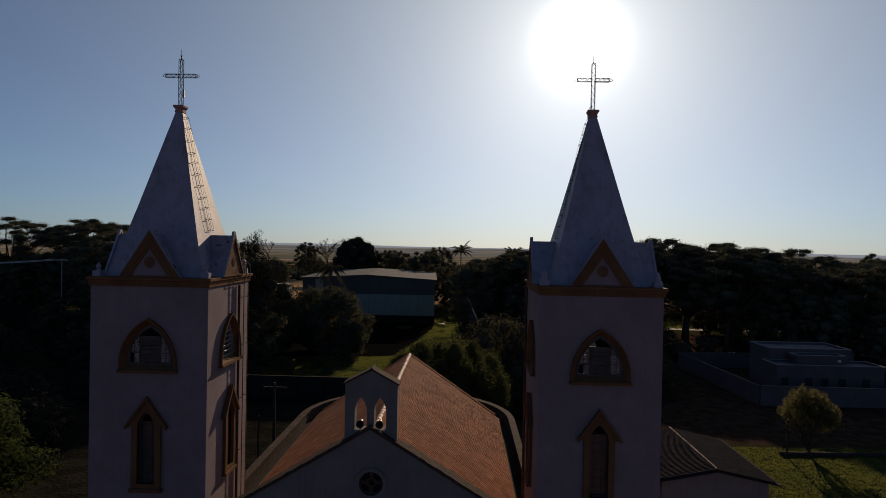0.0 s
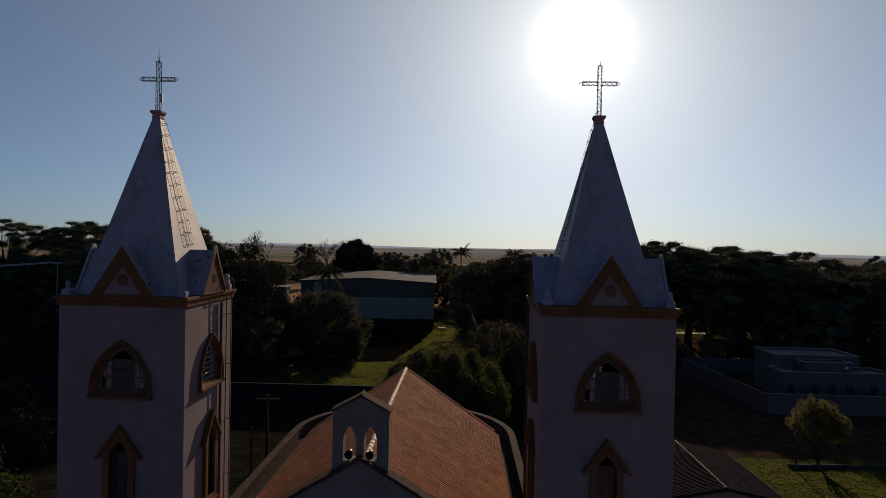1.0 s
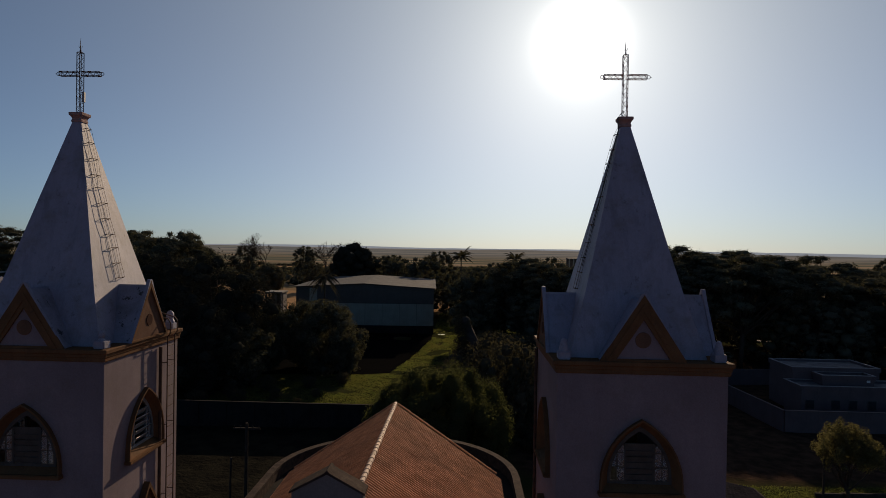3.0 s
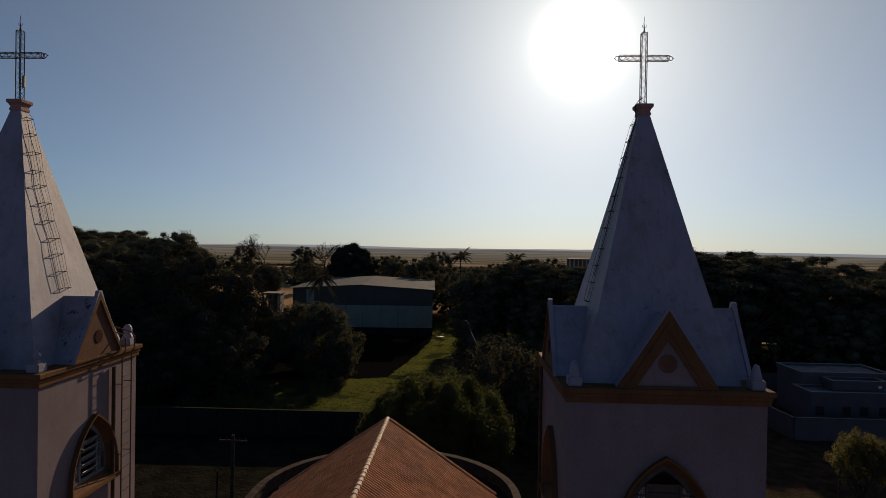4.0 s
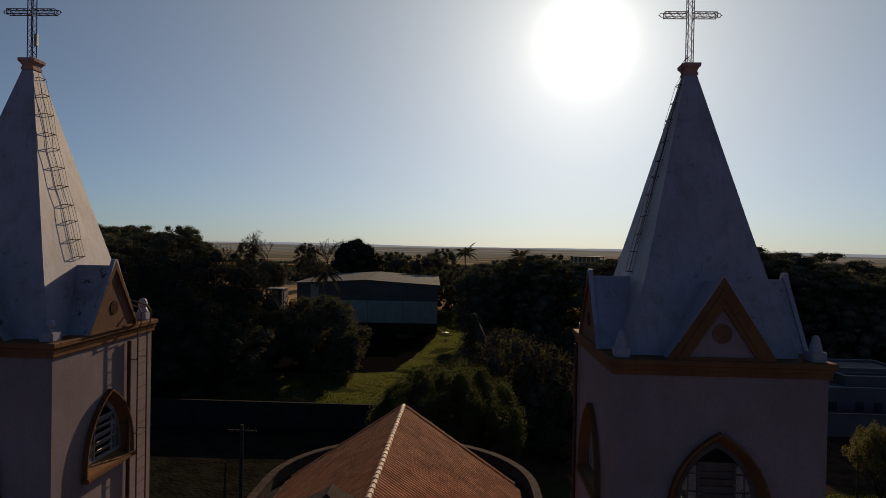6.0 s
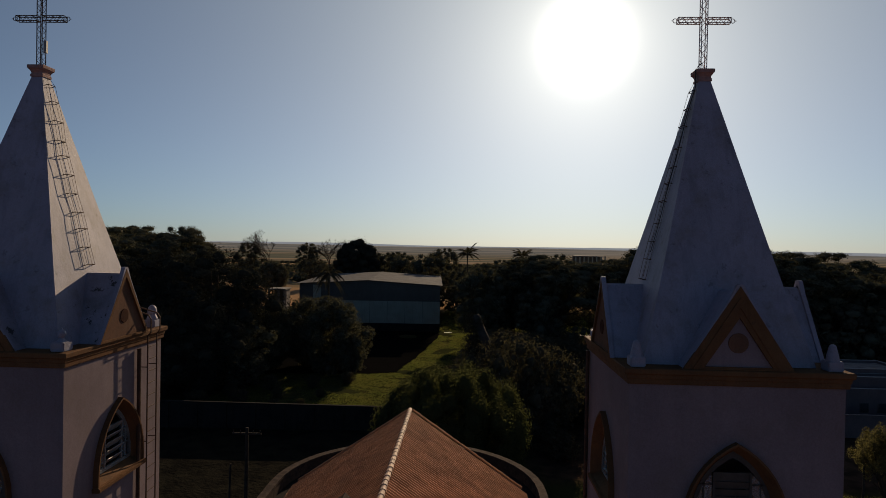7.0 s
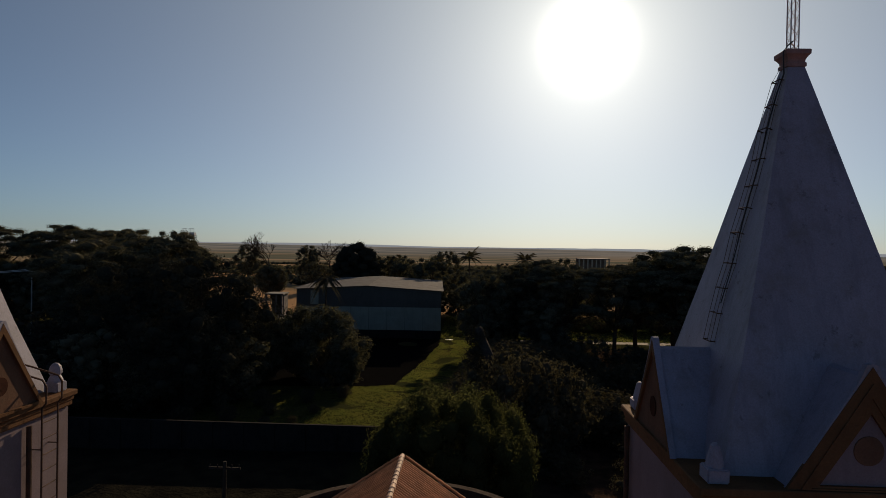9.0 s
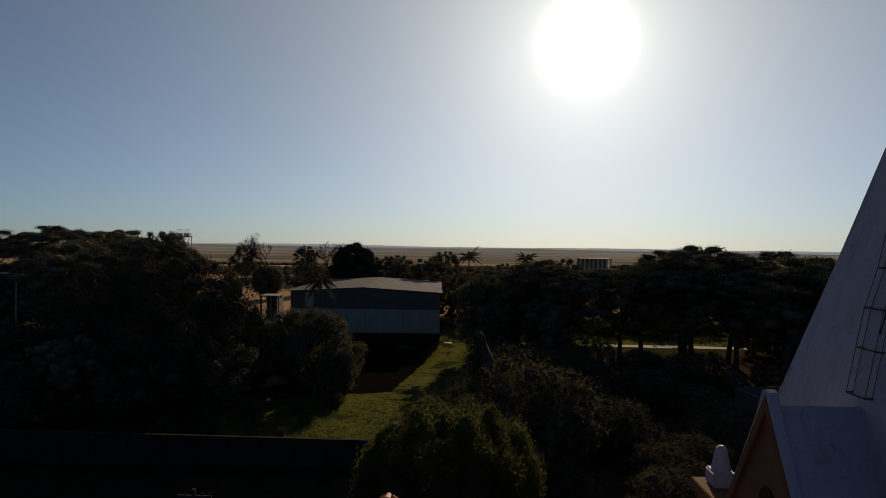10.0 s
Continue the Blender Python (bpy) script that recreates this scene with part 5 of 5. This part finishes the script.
def far_ridge():
    """The ridge on the horizon, its haze put in as a pale glow."""
    m = bpy.data.materials.new("haze_glow_ridge")
    m.use_nodes = True
    b = m.node_tree.nodes["Principled BSDF"]
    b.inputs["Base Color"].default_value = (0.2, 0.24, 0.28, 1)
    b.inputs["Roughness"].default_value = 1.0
    # emission stands for the haze in front of the ridge
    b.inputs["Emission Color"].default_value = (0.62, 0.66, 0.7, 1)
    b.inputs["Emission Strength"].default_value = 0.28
    bm = bmesh.new()
    rows = []
    for i in range(161):
        a = radians(90 - 80 + 160 * i / 160)
        h = -4 + 9 * noise.noise(Vector((i * 0.09, 0.4, 2.0))) + 3 * noise.noise(Vector((i * 0.6, 4.0, 1.0))) + 12 * max(0, math.cos(a) * -1)
        rows.append([bm.verts.new((4650 * math.cos(a), 40 + 4650 * math.sin(a), z)) for z in (-80, h)] + [bm.verts.new((4690 * math.cos(a), 40 + 4690 * math.sin(a), h))])
    for p, q in zip(rows, rows[1:]):
        bm.faces.new((p[0], q[0], q[1], p[1]))
        bm.faces.new((p[1], q[1], q[2], p[2]))
    tagged(part("backdrop", bm, m, smooth=True), "pale ridge on the horizon, its haze put in as a glow", "hills", kind="structure")


far_ridge()

# ---- roof tiles ----
TILE_PROFILE = ((-0.0925, 0.01), (-0.066, 0.0), (-0.023, 0.0), (-0.006, 0.026), (0.019, 0.046), (0.054, 0.046), (0.082, 0.026), (0.0955, 0.007))


def tile_mesh(material):
    """A clay tile: a shallow pan and a raised roll, lifted at its lower end, with a lip."""
    verts, faces = [], []
    n = len(TILE_PROFILE)
    for v, lift in ((0.0, 0.0), (0.41, 0.012)):
        verts += [(u, v, w + lift) for u, w in TILE_PROFILE]
    verts += [(u, 0.41, w + 0.004) for u, w in TILE_PROFILE]
    for i in range(n - 1):
        faces += [(i, i + 1, n + i + 1, n + i), (n + i, n + i + 1, 2 * n + i + 1, 2 * n + i)]
    me = bpy.data.meshes.new("tile")
    me.from_pydata(verts, [], faces)
    me.materials.append(material)
    return me


def tile_frames(ridge_x, ridge_z, y0, y1, slope, length, side, pitch=0.185, gauge=0.365):
    """The seats of a slope's tiles: (column, row, matrix)."""
    a = math.atan(slope)
    down = Vector((side * math.cos(a), 0, -math.sin(a)))
    up = Vector((side * math.sin(a), 0, math.cos(a)))
    along = Vector((0, -side, 0))
    r = random.Random(int(ridge_x * 10) + side)
    cols, rows = int((y1 - y0) / pitch), int(length / gauge)
    for c in range(cols):
        for q in range(rows):
            o = Vector((ridge_x, y0 + (c + 0.5) * pitch, ridge_z)) + down * (q * gauge + 0.02) + up * r.uniform(0.0, 0.003)
            m = Matrix((along, down, up)).transposed().to_4x4()
            m.translation = o
            yield c, q, m @ Matrix.Rotation(r.uniform(-0.006, 0.006), 4, "Z")


def joined_tiles(name, frames, material, parent, label):
    base = tile_mesh(material)
    v0 = np.array([v.co[:] for v in base.vertices])
    f0 = np.array([p.vertices[:] for p in base.polygons])
    vs, fs = [], []
    for k, m in enumerate(frames):
        mm = np.array(m)
        vs.append(v0 @ mm[:3, :3].T + mm[:3, 3])
        fs.append(f0 + k * len(v0))
    me = bpy.data.meshes.new(name)
    me.from_pydata(np.concatenate(vs).tolist(), [], np.concatenate(fs).tolist())
    me.materials.append(material)
    ob = part(name, me, material, parent, label)
    return tagged(ob, kind="stuff")


def cap_mesh(name, r0, r1, length, material, n=7):
    bm = bmesh.new()
    rows = []
    for v, r in ((0.0, r0), (length, r1), (length, r1 - 0.02)):
        rows.append([bm.verts.new((r * math.cos(t), v, r * math.sin(t) * 0.85)) for t in (math.pi * i / (n - 1) for i in range(n))])
    for a, b in zip(rows, rows[1:]):
        for i in range(n - 1):
            bm.faces.new((a[i], a[i + 1], b[i + 1], b[i]))
    me = bpy.data.meshes.new(name)
    bm.to_mesh(me)
    bm.free()
    me.materials.append(material)
    return me


def cap_row(name, me, p0, p1, pitch, parent, up=Vector((0, 0, 1))):
    p0, p1 = Vector(p0), Vector(p1)
    d = (p1 - p0).normalized()
    side = d.cross(up).normalized()
    nn = side.cross(d)
    r = random.Random(4)
    for i in range(int((p1 - p0).length / pitch)):
        m = Matrix((side, d, nn)).transposed().to_4x4()
        m.translation = p0 + d * (i * pitch) + nn * r.uniform(0.0, 0.008)
        ob = part(name, me, None, parent)
        ob.matrix_basis = Matrix.Translation(-Vector(parent.parent.location)) @ m @ Matrix.Rotation(r.uniform(-0.03, 0.03), 4, "Z")


single = tile_mesh(M_TILE_P)
slope_len = EAVE * math.sqrt(1 + SLOPE * SLOPE) + 0.08
rest = []
for side in (1, -1):
    for c, q, m in tile_frames(0.0, RIDGE_Z + 0.0, NAVE_Y0 + 0.22, NAVE_Y1 + 0.1, SLOPE, slope_len, side):
        if side == 1 and c < 17:
            ob = part("tile", single, None, NAVE_ROOF)
            ob.matrix_basis = m
        else:
            rest.append(m)
mortar = random.Random(12)
bm = bmesh.new()
for i in range(74):
    y = 0.6 + i * 0.2
    h = mortar.uniform(0.015, 0.035)
    box(bm, -EAVE - 0.06, -EAVE + mortar.uniform(0.0, 0.05), y, y + mortar.uniform(0.185, 0.2), roof_z(EAVE) - 0.08, roof_z(EAVE) + h)
part("eave_mortar", bm, M_TILE, NAVE_ROOF, "crumbling clay-coloured mortar along the eave")
joined_tiles("roof_tiles", rest, M_TILE, NAVE_ROOF, "red-brown clay roof tiles")
ridge_cap = cap_mesh("ridge_tile", 0.09, 0.12, 0.41, M_RIDGE)
cap_row("ridge_tile", ridge_cap, (NX, NAVE_Y1 + 0.1, RIDGE_Z + 0.03), (NX, 0.6, RIDGE_Z + 0.03), 0.37, NAVE_ROOF)
verge_cap = cap_mesh("verge_tile", 0.08, 0.1, 0.4, M_TILE_P)
for side in (1, -1):
    cap_row("verge_tile", verge_cap, (NX + side * 0.1, NAVE_Y1 + 0.12, RIDGE_Z - 0.03), (NX + side * EAVE, NAVE_Y1 + 0.12, roof_z(EAVE) + 0.04), 0.365, NAVE_ROOF)

OUT_ROOF = [o for o in OUT.children if o.name.startswith("roof")][0]
both = []
for side in (1, -1):
    both += [m for c, q, m in tile_frames(0.0, OUT_RIDGE - 0.03, 0.05, OUT_Y1 - OUT_Y0 - 0.05, OUT_SLOPE, 3.95, side)]
joined_tiles("roof_tiles", both, M_OLDTILE, OUT_ROOF, "old dark clay roof tiles")
pale_cap = cap_mesh("ridge_tile", 0.045, 0.08, 0.41, M_RIDGE_OLD)
cap_row("ridge_tile", pale_cap, (OUT_X, OUT_Y1, OUT_RIDGE), (OUT_X, OUT_Y0, OUT_RIDGE), 0.37, OUT_ROOF)


# ---- smaller things ----


def shade_side(y):
    """Where the painted shade before the warehouse ends towards the lawn strip."""
    k = min(1.0, max(0.0, (y - 74.7) / 34.5))
    return -13.1 + 4.2 * k + 0.5 * noise.noise(Vector((0.3, y * 0.35, 2.0)))


def shade_end(x):
    return 71.6 + 2.2 * max(0.0, min(1.0, (x + 17.5) / 4.0)) + 0.5 * noise.noise(Vector((x * 0.3, 1.0, 5.0)))


def soil_plot():
    # near-black sheet laid over the lawn: the shade before the warehouse, as colour
    m = mat("shadow_black", (0.0065, 0.0062, 0.006), (0.005, 0.0049, 0.0048), 0.7, 0.95, 0.3, 5, spec=0.0)
    bm = bmesh.new()
    rows = []
    for j in range(31):
        row = []
        for i in range(31):
            v = j / 30
            y = 72.5 + 45.3 * v
            x = -41 + (shade_side(y) + 41) * i / 30
            y = shade_end(x) + (117.9 - shade_end(x)) * v
            row.append(bm.verts.new((x, y, ground_height(x, y) + 0.05)))
        rows.append(row)
    for a, b in zip(rows, rows[1:]):
        for i in range(30):
            bm.faces.new((a[i], a[i + 1], b[i + 1], b[i]))
    tagged(part("soil_plot", bm, m, smooth=True), "near-black patch painting the shade in front of the warehouse", "soil", kind="structure")


soil_plot()


def leaning_trunk():
    t = thing("leaning_trunk", (-0.3, 53.0, 0), "thick leaning dead trunk rising out of the scrub", "tree trunk")
    part("trunk", tube(bmesh.new(), [(1.9, -0.6, -0.3), (1.0, -0.4, 4.0), (-0.5, 0.0, 8.4), (-1.3, 0.5, 10.2), (-1.75, 0.85, 11.5), (-1.85, 0.9, 11.75)], [0.62, 0.58, 0.55, 0.52, 0.46, 0.3], 12), M_WOODPOLE, t, smooth=True)
    clumps = [((-1.9 + 0.5 * math.sin(i * 2.1), 0.8 + 0.6 * math.cos(i * 1.7), 7.4 + i * 0.36), (0.8, 0.8, 0.6)) for i in range(12)]
    part("ivy", leaf_mesh("ivy", clumps, 300, 0.1, 91, core=0.4), M_LEAF_BLACK, t)


leaning_trunk()


def low_garden_wall():
    bm = bmesh.new()
    for i in range(9):
        x = 26.6 + i * 2.2
        box(bm, x, x + 2.19, 34.35 + i * 0.12, 34.6 + i * 0.12, -0.2, 0.34 + 0.02 * math.sin(i * 1.9), 0.02)
    tagged(part("low_garden_wall", bm, M_WOODPOLE), "low dull grey kerb wall at the edge of the garden lawn", "wall", kind="structure")


low_garden_wall()


def garden_post():
    p = thing("garden_post", (26.9, 33.9, 0), "slim weathered wooden post beside the small lawn tree", "post")
    part("post", tube(bmesh.new(), [(0, 0, -0.2), (0.02, 0, 1.7), (0.05, 0.02, 3.3)], [0.09, 0.08, 0.07], 8), M_WOODPOLE, p)


garden_post()


def yard_post():
    p = thing("yard_post", (-19.6, 29.0, 0), "slim weathered wooden post in the yard behind the tower", "post")
    part("post", tube(bmesh.new(), [(0, 0, -0.2), (-0.02, 0, 2.0), (0.02, 0.02, 3.9)], [0.08, 0.075, 0.065], 8), M_WOODPOLE, p)


yard_post()


def white_tarp():
    t = thing("white_tarp", (-7.0, 116.6, 0.05), "small crumpled white sheet on the grass beside the warehouse", "tarp")
    bm = bmesh.new()
    rows = []
    for i in range(9):
        row = []
        for j in range(5):
            x, y = i * 0.2 - 0.8, j * 0.2 - 0.4
            row.append(bm.verts.new((x, y, 0.12 + 0.22 * abs(noise.noise(Vector((x * 1.7, y * 1.9, 3.0)))))))
        rows.append(row)
    for a, b in zip(rows, rows[1:]):
        for j in range(4):
            bm.faces.new((a[j], b[j], b[j + 1], a[j + 1]))
    bmesh.ops.solidify(bm, geom=bm.faces[:], thickness=0.1)
    part("sheet", bm, M_WHITE, t)


white_tarp()


def dead_trunk():
    t = thing("dead_trunk", (1.75, 47.5, 0.55), "pale dead tree trunk leaning out of the scrub", "tree trunk")
    part("trunk", tube(bmesh.new(), [(0, 0, -0.3), (-0.6, 0.9, 3.0), (-1.35, 2.2, 5.6), (-1.7, 2.9, 6.7), (-1.95, 3.5, 7.4)], [0.16, 0.14, 0.12, 0.1, 0.06], 8), M_PALEBARK, t, smooth=True)
    part("branch", tube(bmesh.new(), [(-1.5, 2.5, 6.1), (-1.2, 2.3, 6.9), (-1.25, 2.4, 7.6)], [0.05, 0.035, 0.015], 6), M_WOODPOLE, t, smooth=True)


dead_trunk()


def road():
    m = mat("pale_road", (0.24, 0.2, 0.165), (0.18, 0.15, 0.12), 0.4, 0.95, 0.3, 6)
    bm = bmesh.new()
    rows = []
    for i in range(61):
        x = 8 + i * 1.6
        y = 117.2 + 1.2 * math.sin(x * 0.03)
        rows.append([bm.verts.new((x, y + o, ground_height(x, y + o) + 0.05)) for o in (-1.5, 0, 1.5)])
    for a, b in zip(rows, rows[1:]):
        for k in range(2):
            bm.faces.new((a[k], b[k], b[k + 1], a[k + 1]))
    tagged(part("road", bm, m, smooth=True), "pale dusty road running behind the trees", "road", kind="structure")


road()


def shed():
    s = thing("shed", (-54.6, 147.5, 0), "white open-fronted flat-roofed shed beside the warehouse", "shed")
    part("back_wall", boxed(-2.2, 2.2, 4.6, 4.9, -0.2, 6.0, 0.03), M_BARN_DARK, s)
    part("end_wall", boxed(1.7, 2.2, 1.6, 4.6, -0.2, 6.0, 0.03), M_HOUSE_ROOF, s, "white end wall")
    part("roof", boxed(-2.5, 2.5, -0.4, 5.2, 6.0, 6.35, 0.03), M_BARN_ROOF, s)
    for x in (-2.1, 0.5, 2.05):
        part("post", boxed(x - 0.22, x + 0.22, -0.2, 0.2, 0.1, 6.0, 0.02), M_HOUSE_ROOF, s)
    part("terrace", boxed(-2.8, 4.2, -5.0, 5.0, -0.1, 0.12, 0.03), M_HOUSE_ROOF, s, "pale concrete terrace")


shed()


def water_tower():
    w = thing("water_tower", (-127, 250, -1), "pair of grey water tanks on a tall frame", "water tower")
    for x in (-1.55, 1.55):
        part("tank", boxed(x - 1.15, x + 1.15, -1.1, 1.1, 22.9, 24.3, 0.05), M_STEEL, w)
        for dx in (-1.1, -0.37, 0.37, 1.1):
            part("rail_post", boxed(x + dx - 0.05, x + dx + 0.05, -1.15, -1.05, 24.3, 26.0), M_STEEL, w)
        part("rail", boxed(x - 1.15, x + 1.15, -1.15, -1.05, 25.9, 26.0), M_STEEL, w)
    for x in (-2.6, 2.6):
        for y in (-1.2, 1.2):
            part("leg", tube(bmesh.new(), [(x, y, 0), (x, y, 22.7)], 0.16, 8), M_STEEL, w)
    part("platform", boxed(-3.0, 3.0, -1.5, 1.5, 22.6, 22.9, 0.02), M_CONCRETE, w)


water_tower()


def far_shed():
    f = thing("farm_shed", (53, 260, -1.5), "pale open-sided farm building in the distance", "building")
    part("roof", boxed(-7, 7, 0, 8, 15.8, 16.2, 0.1), M_BARN_ROOF, f)
    for i in range(8):
        x = -6.6 + i * 1.886
        part("column", boxed(x - 0.25, x + 0.25, 0.1, 0.6, 0, 15.8, 0.03), M_BARN_WHITE, f)
    part("wall", boxed(-6.8, 6.8, 7.4, 7.8, 0, 15.8), M_BARN_ROOF, f)


far_shed()

utility_pole((-89.5, 105.8, 0), 13.9, 1.3, "tall pale concrete power pole in front of the wood", M_PALE_POLE)


# cable lighter than steel: the sun on it is put into the colour
M_SUNLIT_CABLE = mat("sunlit_cable", (0.6, 0.58, 0.54), (0.5, 0.48, 0.45), 2.0, 0.6, 0, 20)


def power_lines():
    for dx in (-1.2, 1.2):
        bm = bmesh.new()
        pts = []
        for i in range(17):
            s = i / 16
            pts.append((-89.5 + dx - 60 * s, 105.8 - 12 * s, 13.8 - 1.6 * 4 * s * (1 - s)))
        tube(bm, pts, 0.06, 4, False)
        tagged(part("power_line", bm, M_SUNLIT_CABLE), "slack power cable from the tall pole, sunlight put into its pale colour", "cable", "power lines")


power_lines()


# ---- grass ----


def grass(name, x0, x1, y0, y1, count, height, seed, label, material=None, patch=-0.3, bare=None):
    """Upright translucent blades in uneven tufts."""
    r = np.random.default_rng(seed)
    tufts = count // 6
    c = np.stack([r.uniform(x0, x1, tufts), r.uniform(y0, y1, tufts)], axis=1)
    keep = np.array([noise.noise(Vector((x * 0.22, y * 0.22, 4.0 + seed))) > patch + 0.3 * noise.noise(Vector((x * 1.1, y * 1.1, 9.0))) for x, y in c])
    c = c[keep]
    if bare:
        c = c[[not bare(x, y) for x, y in c]]
    p = np.repeat(c, 6, axis=0) + r.normal(scale=0.14, size=(len(c) * 6, 2))
    n = len(p)
    z = np.array([ground_height(x, y) for x, y in p])
    a = r.uniform(0, np.pi, n)
    w, h = r.uniform(0.03, 0.07, n), height * r.uniform(0.5, 1.4, n)
    v = np.empty((n, 3, 3))
    v[:, 0] = np.stack([p[:, 0] - w * np.cos(a), p[:, 1] - w * np.sin(a), z - 0.02], axis=1)
    v[:, 1] = np.stack([p[:, 0] + w * np.cos(a), p[:, 1] + w * np.sin(a), z - 0.02], axis=1)
    v[:, 2] = np.stack([p[:, 0] + r.normal(scale=0.05, size=n), p[:, 1] + r.normal(scale=0.05, size=n), z + h], axis=1)
    me = bpy.data.meshes.new(name)
    me.vertices.add(n * 3)
    me.vertices.foreach_set("co", v.ravel())
    me.loops.add(n * 3)
    me.loops.foreach_set("vertex_index", np.arange(n * 3, dtype=np.int32))
    me.polygons.add(n)
    me.polygons.foreach_set("loop_start", np.arange(0, n * 3, 3, dtype=np.int32))
    me.update(calc_edges=True)
    tagged(part(name, me, material or M_GRASS), label, "grass", kind="stuff")


M_GRASS = mat("grass_blades", (0.105, 0.125, 0.042), (0.14, 0.138, 0.05), 0.3, 0.7, 0, 5, island=0.12, translucent=0.6, spec=0.05)
M_GRASS_DULL = mat("dull_grass_blades", (0.036, 0.038, 0.02), (0.045, 0.043, 0.023), 0.3, 0.7, 0, 5, island=0.2, translucent=0.35, spec=0.05)
grass("lawn_grass", -34, 3, 48.5, 118, 330000, 0.075, 1, "rough sunlit lawn grass behind the church", bare=lambda x, y: y > shade_end(x) and x < shade_side(y))
grass("garden_grass", 12, 50, 12, 36.5, 130000, 0.08, 2, "short garden grass round the small tree", patch=-0.8)
grass("court_grass", -25, -13.4, 12, 26, 30000, 0.07, 3, "thin dull grass in the yard beside the church", M_GRASS_DULL)
grass("verge_grass", -9, 64, 119.2, 160, 60000, 0.25, 4, "rough grass beside the warehouse and road")
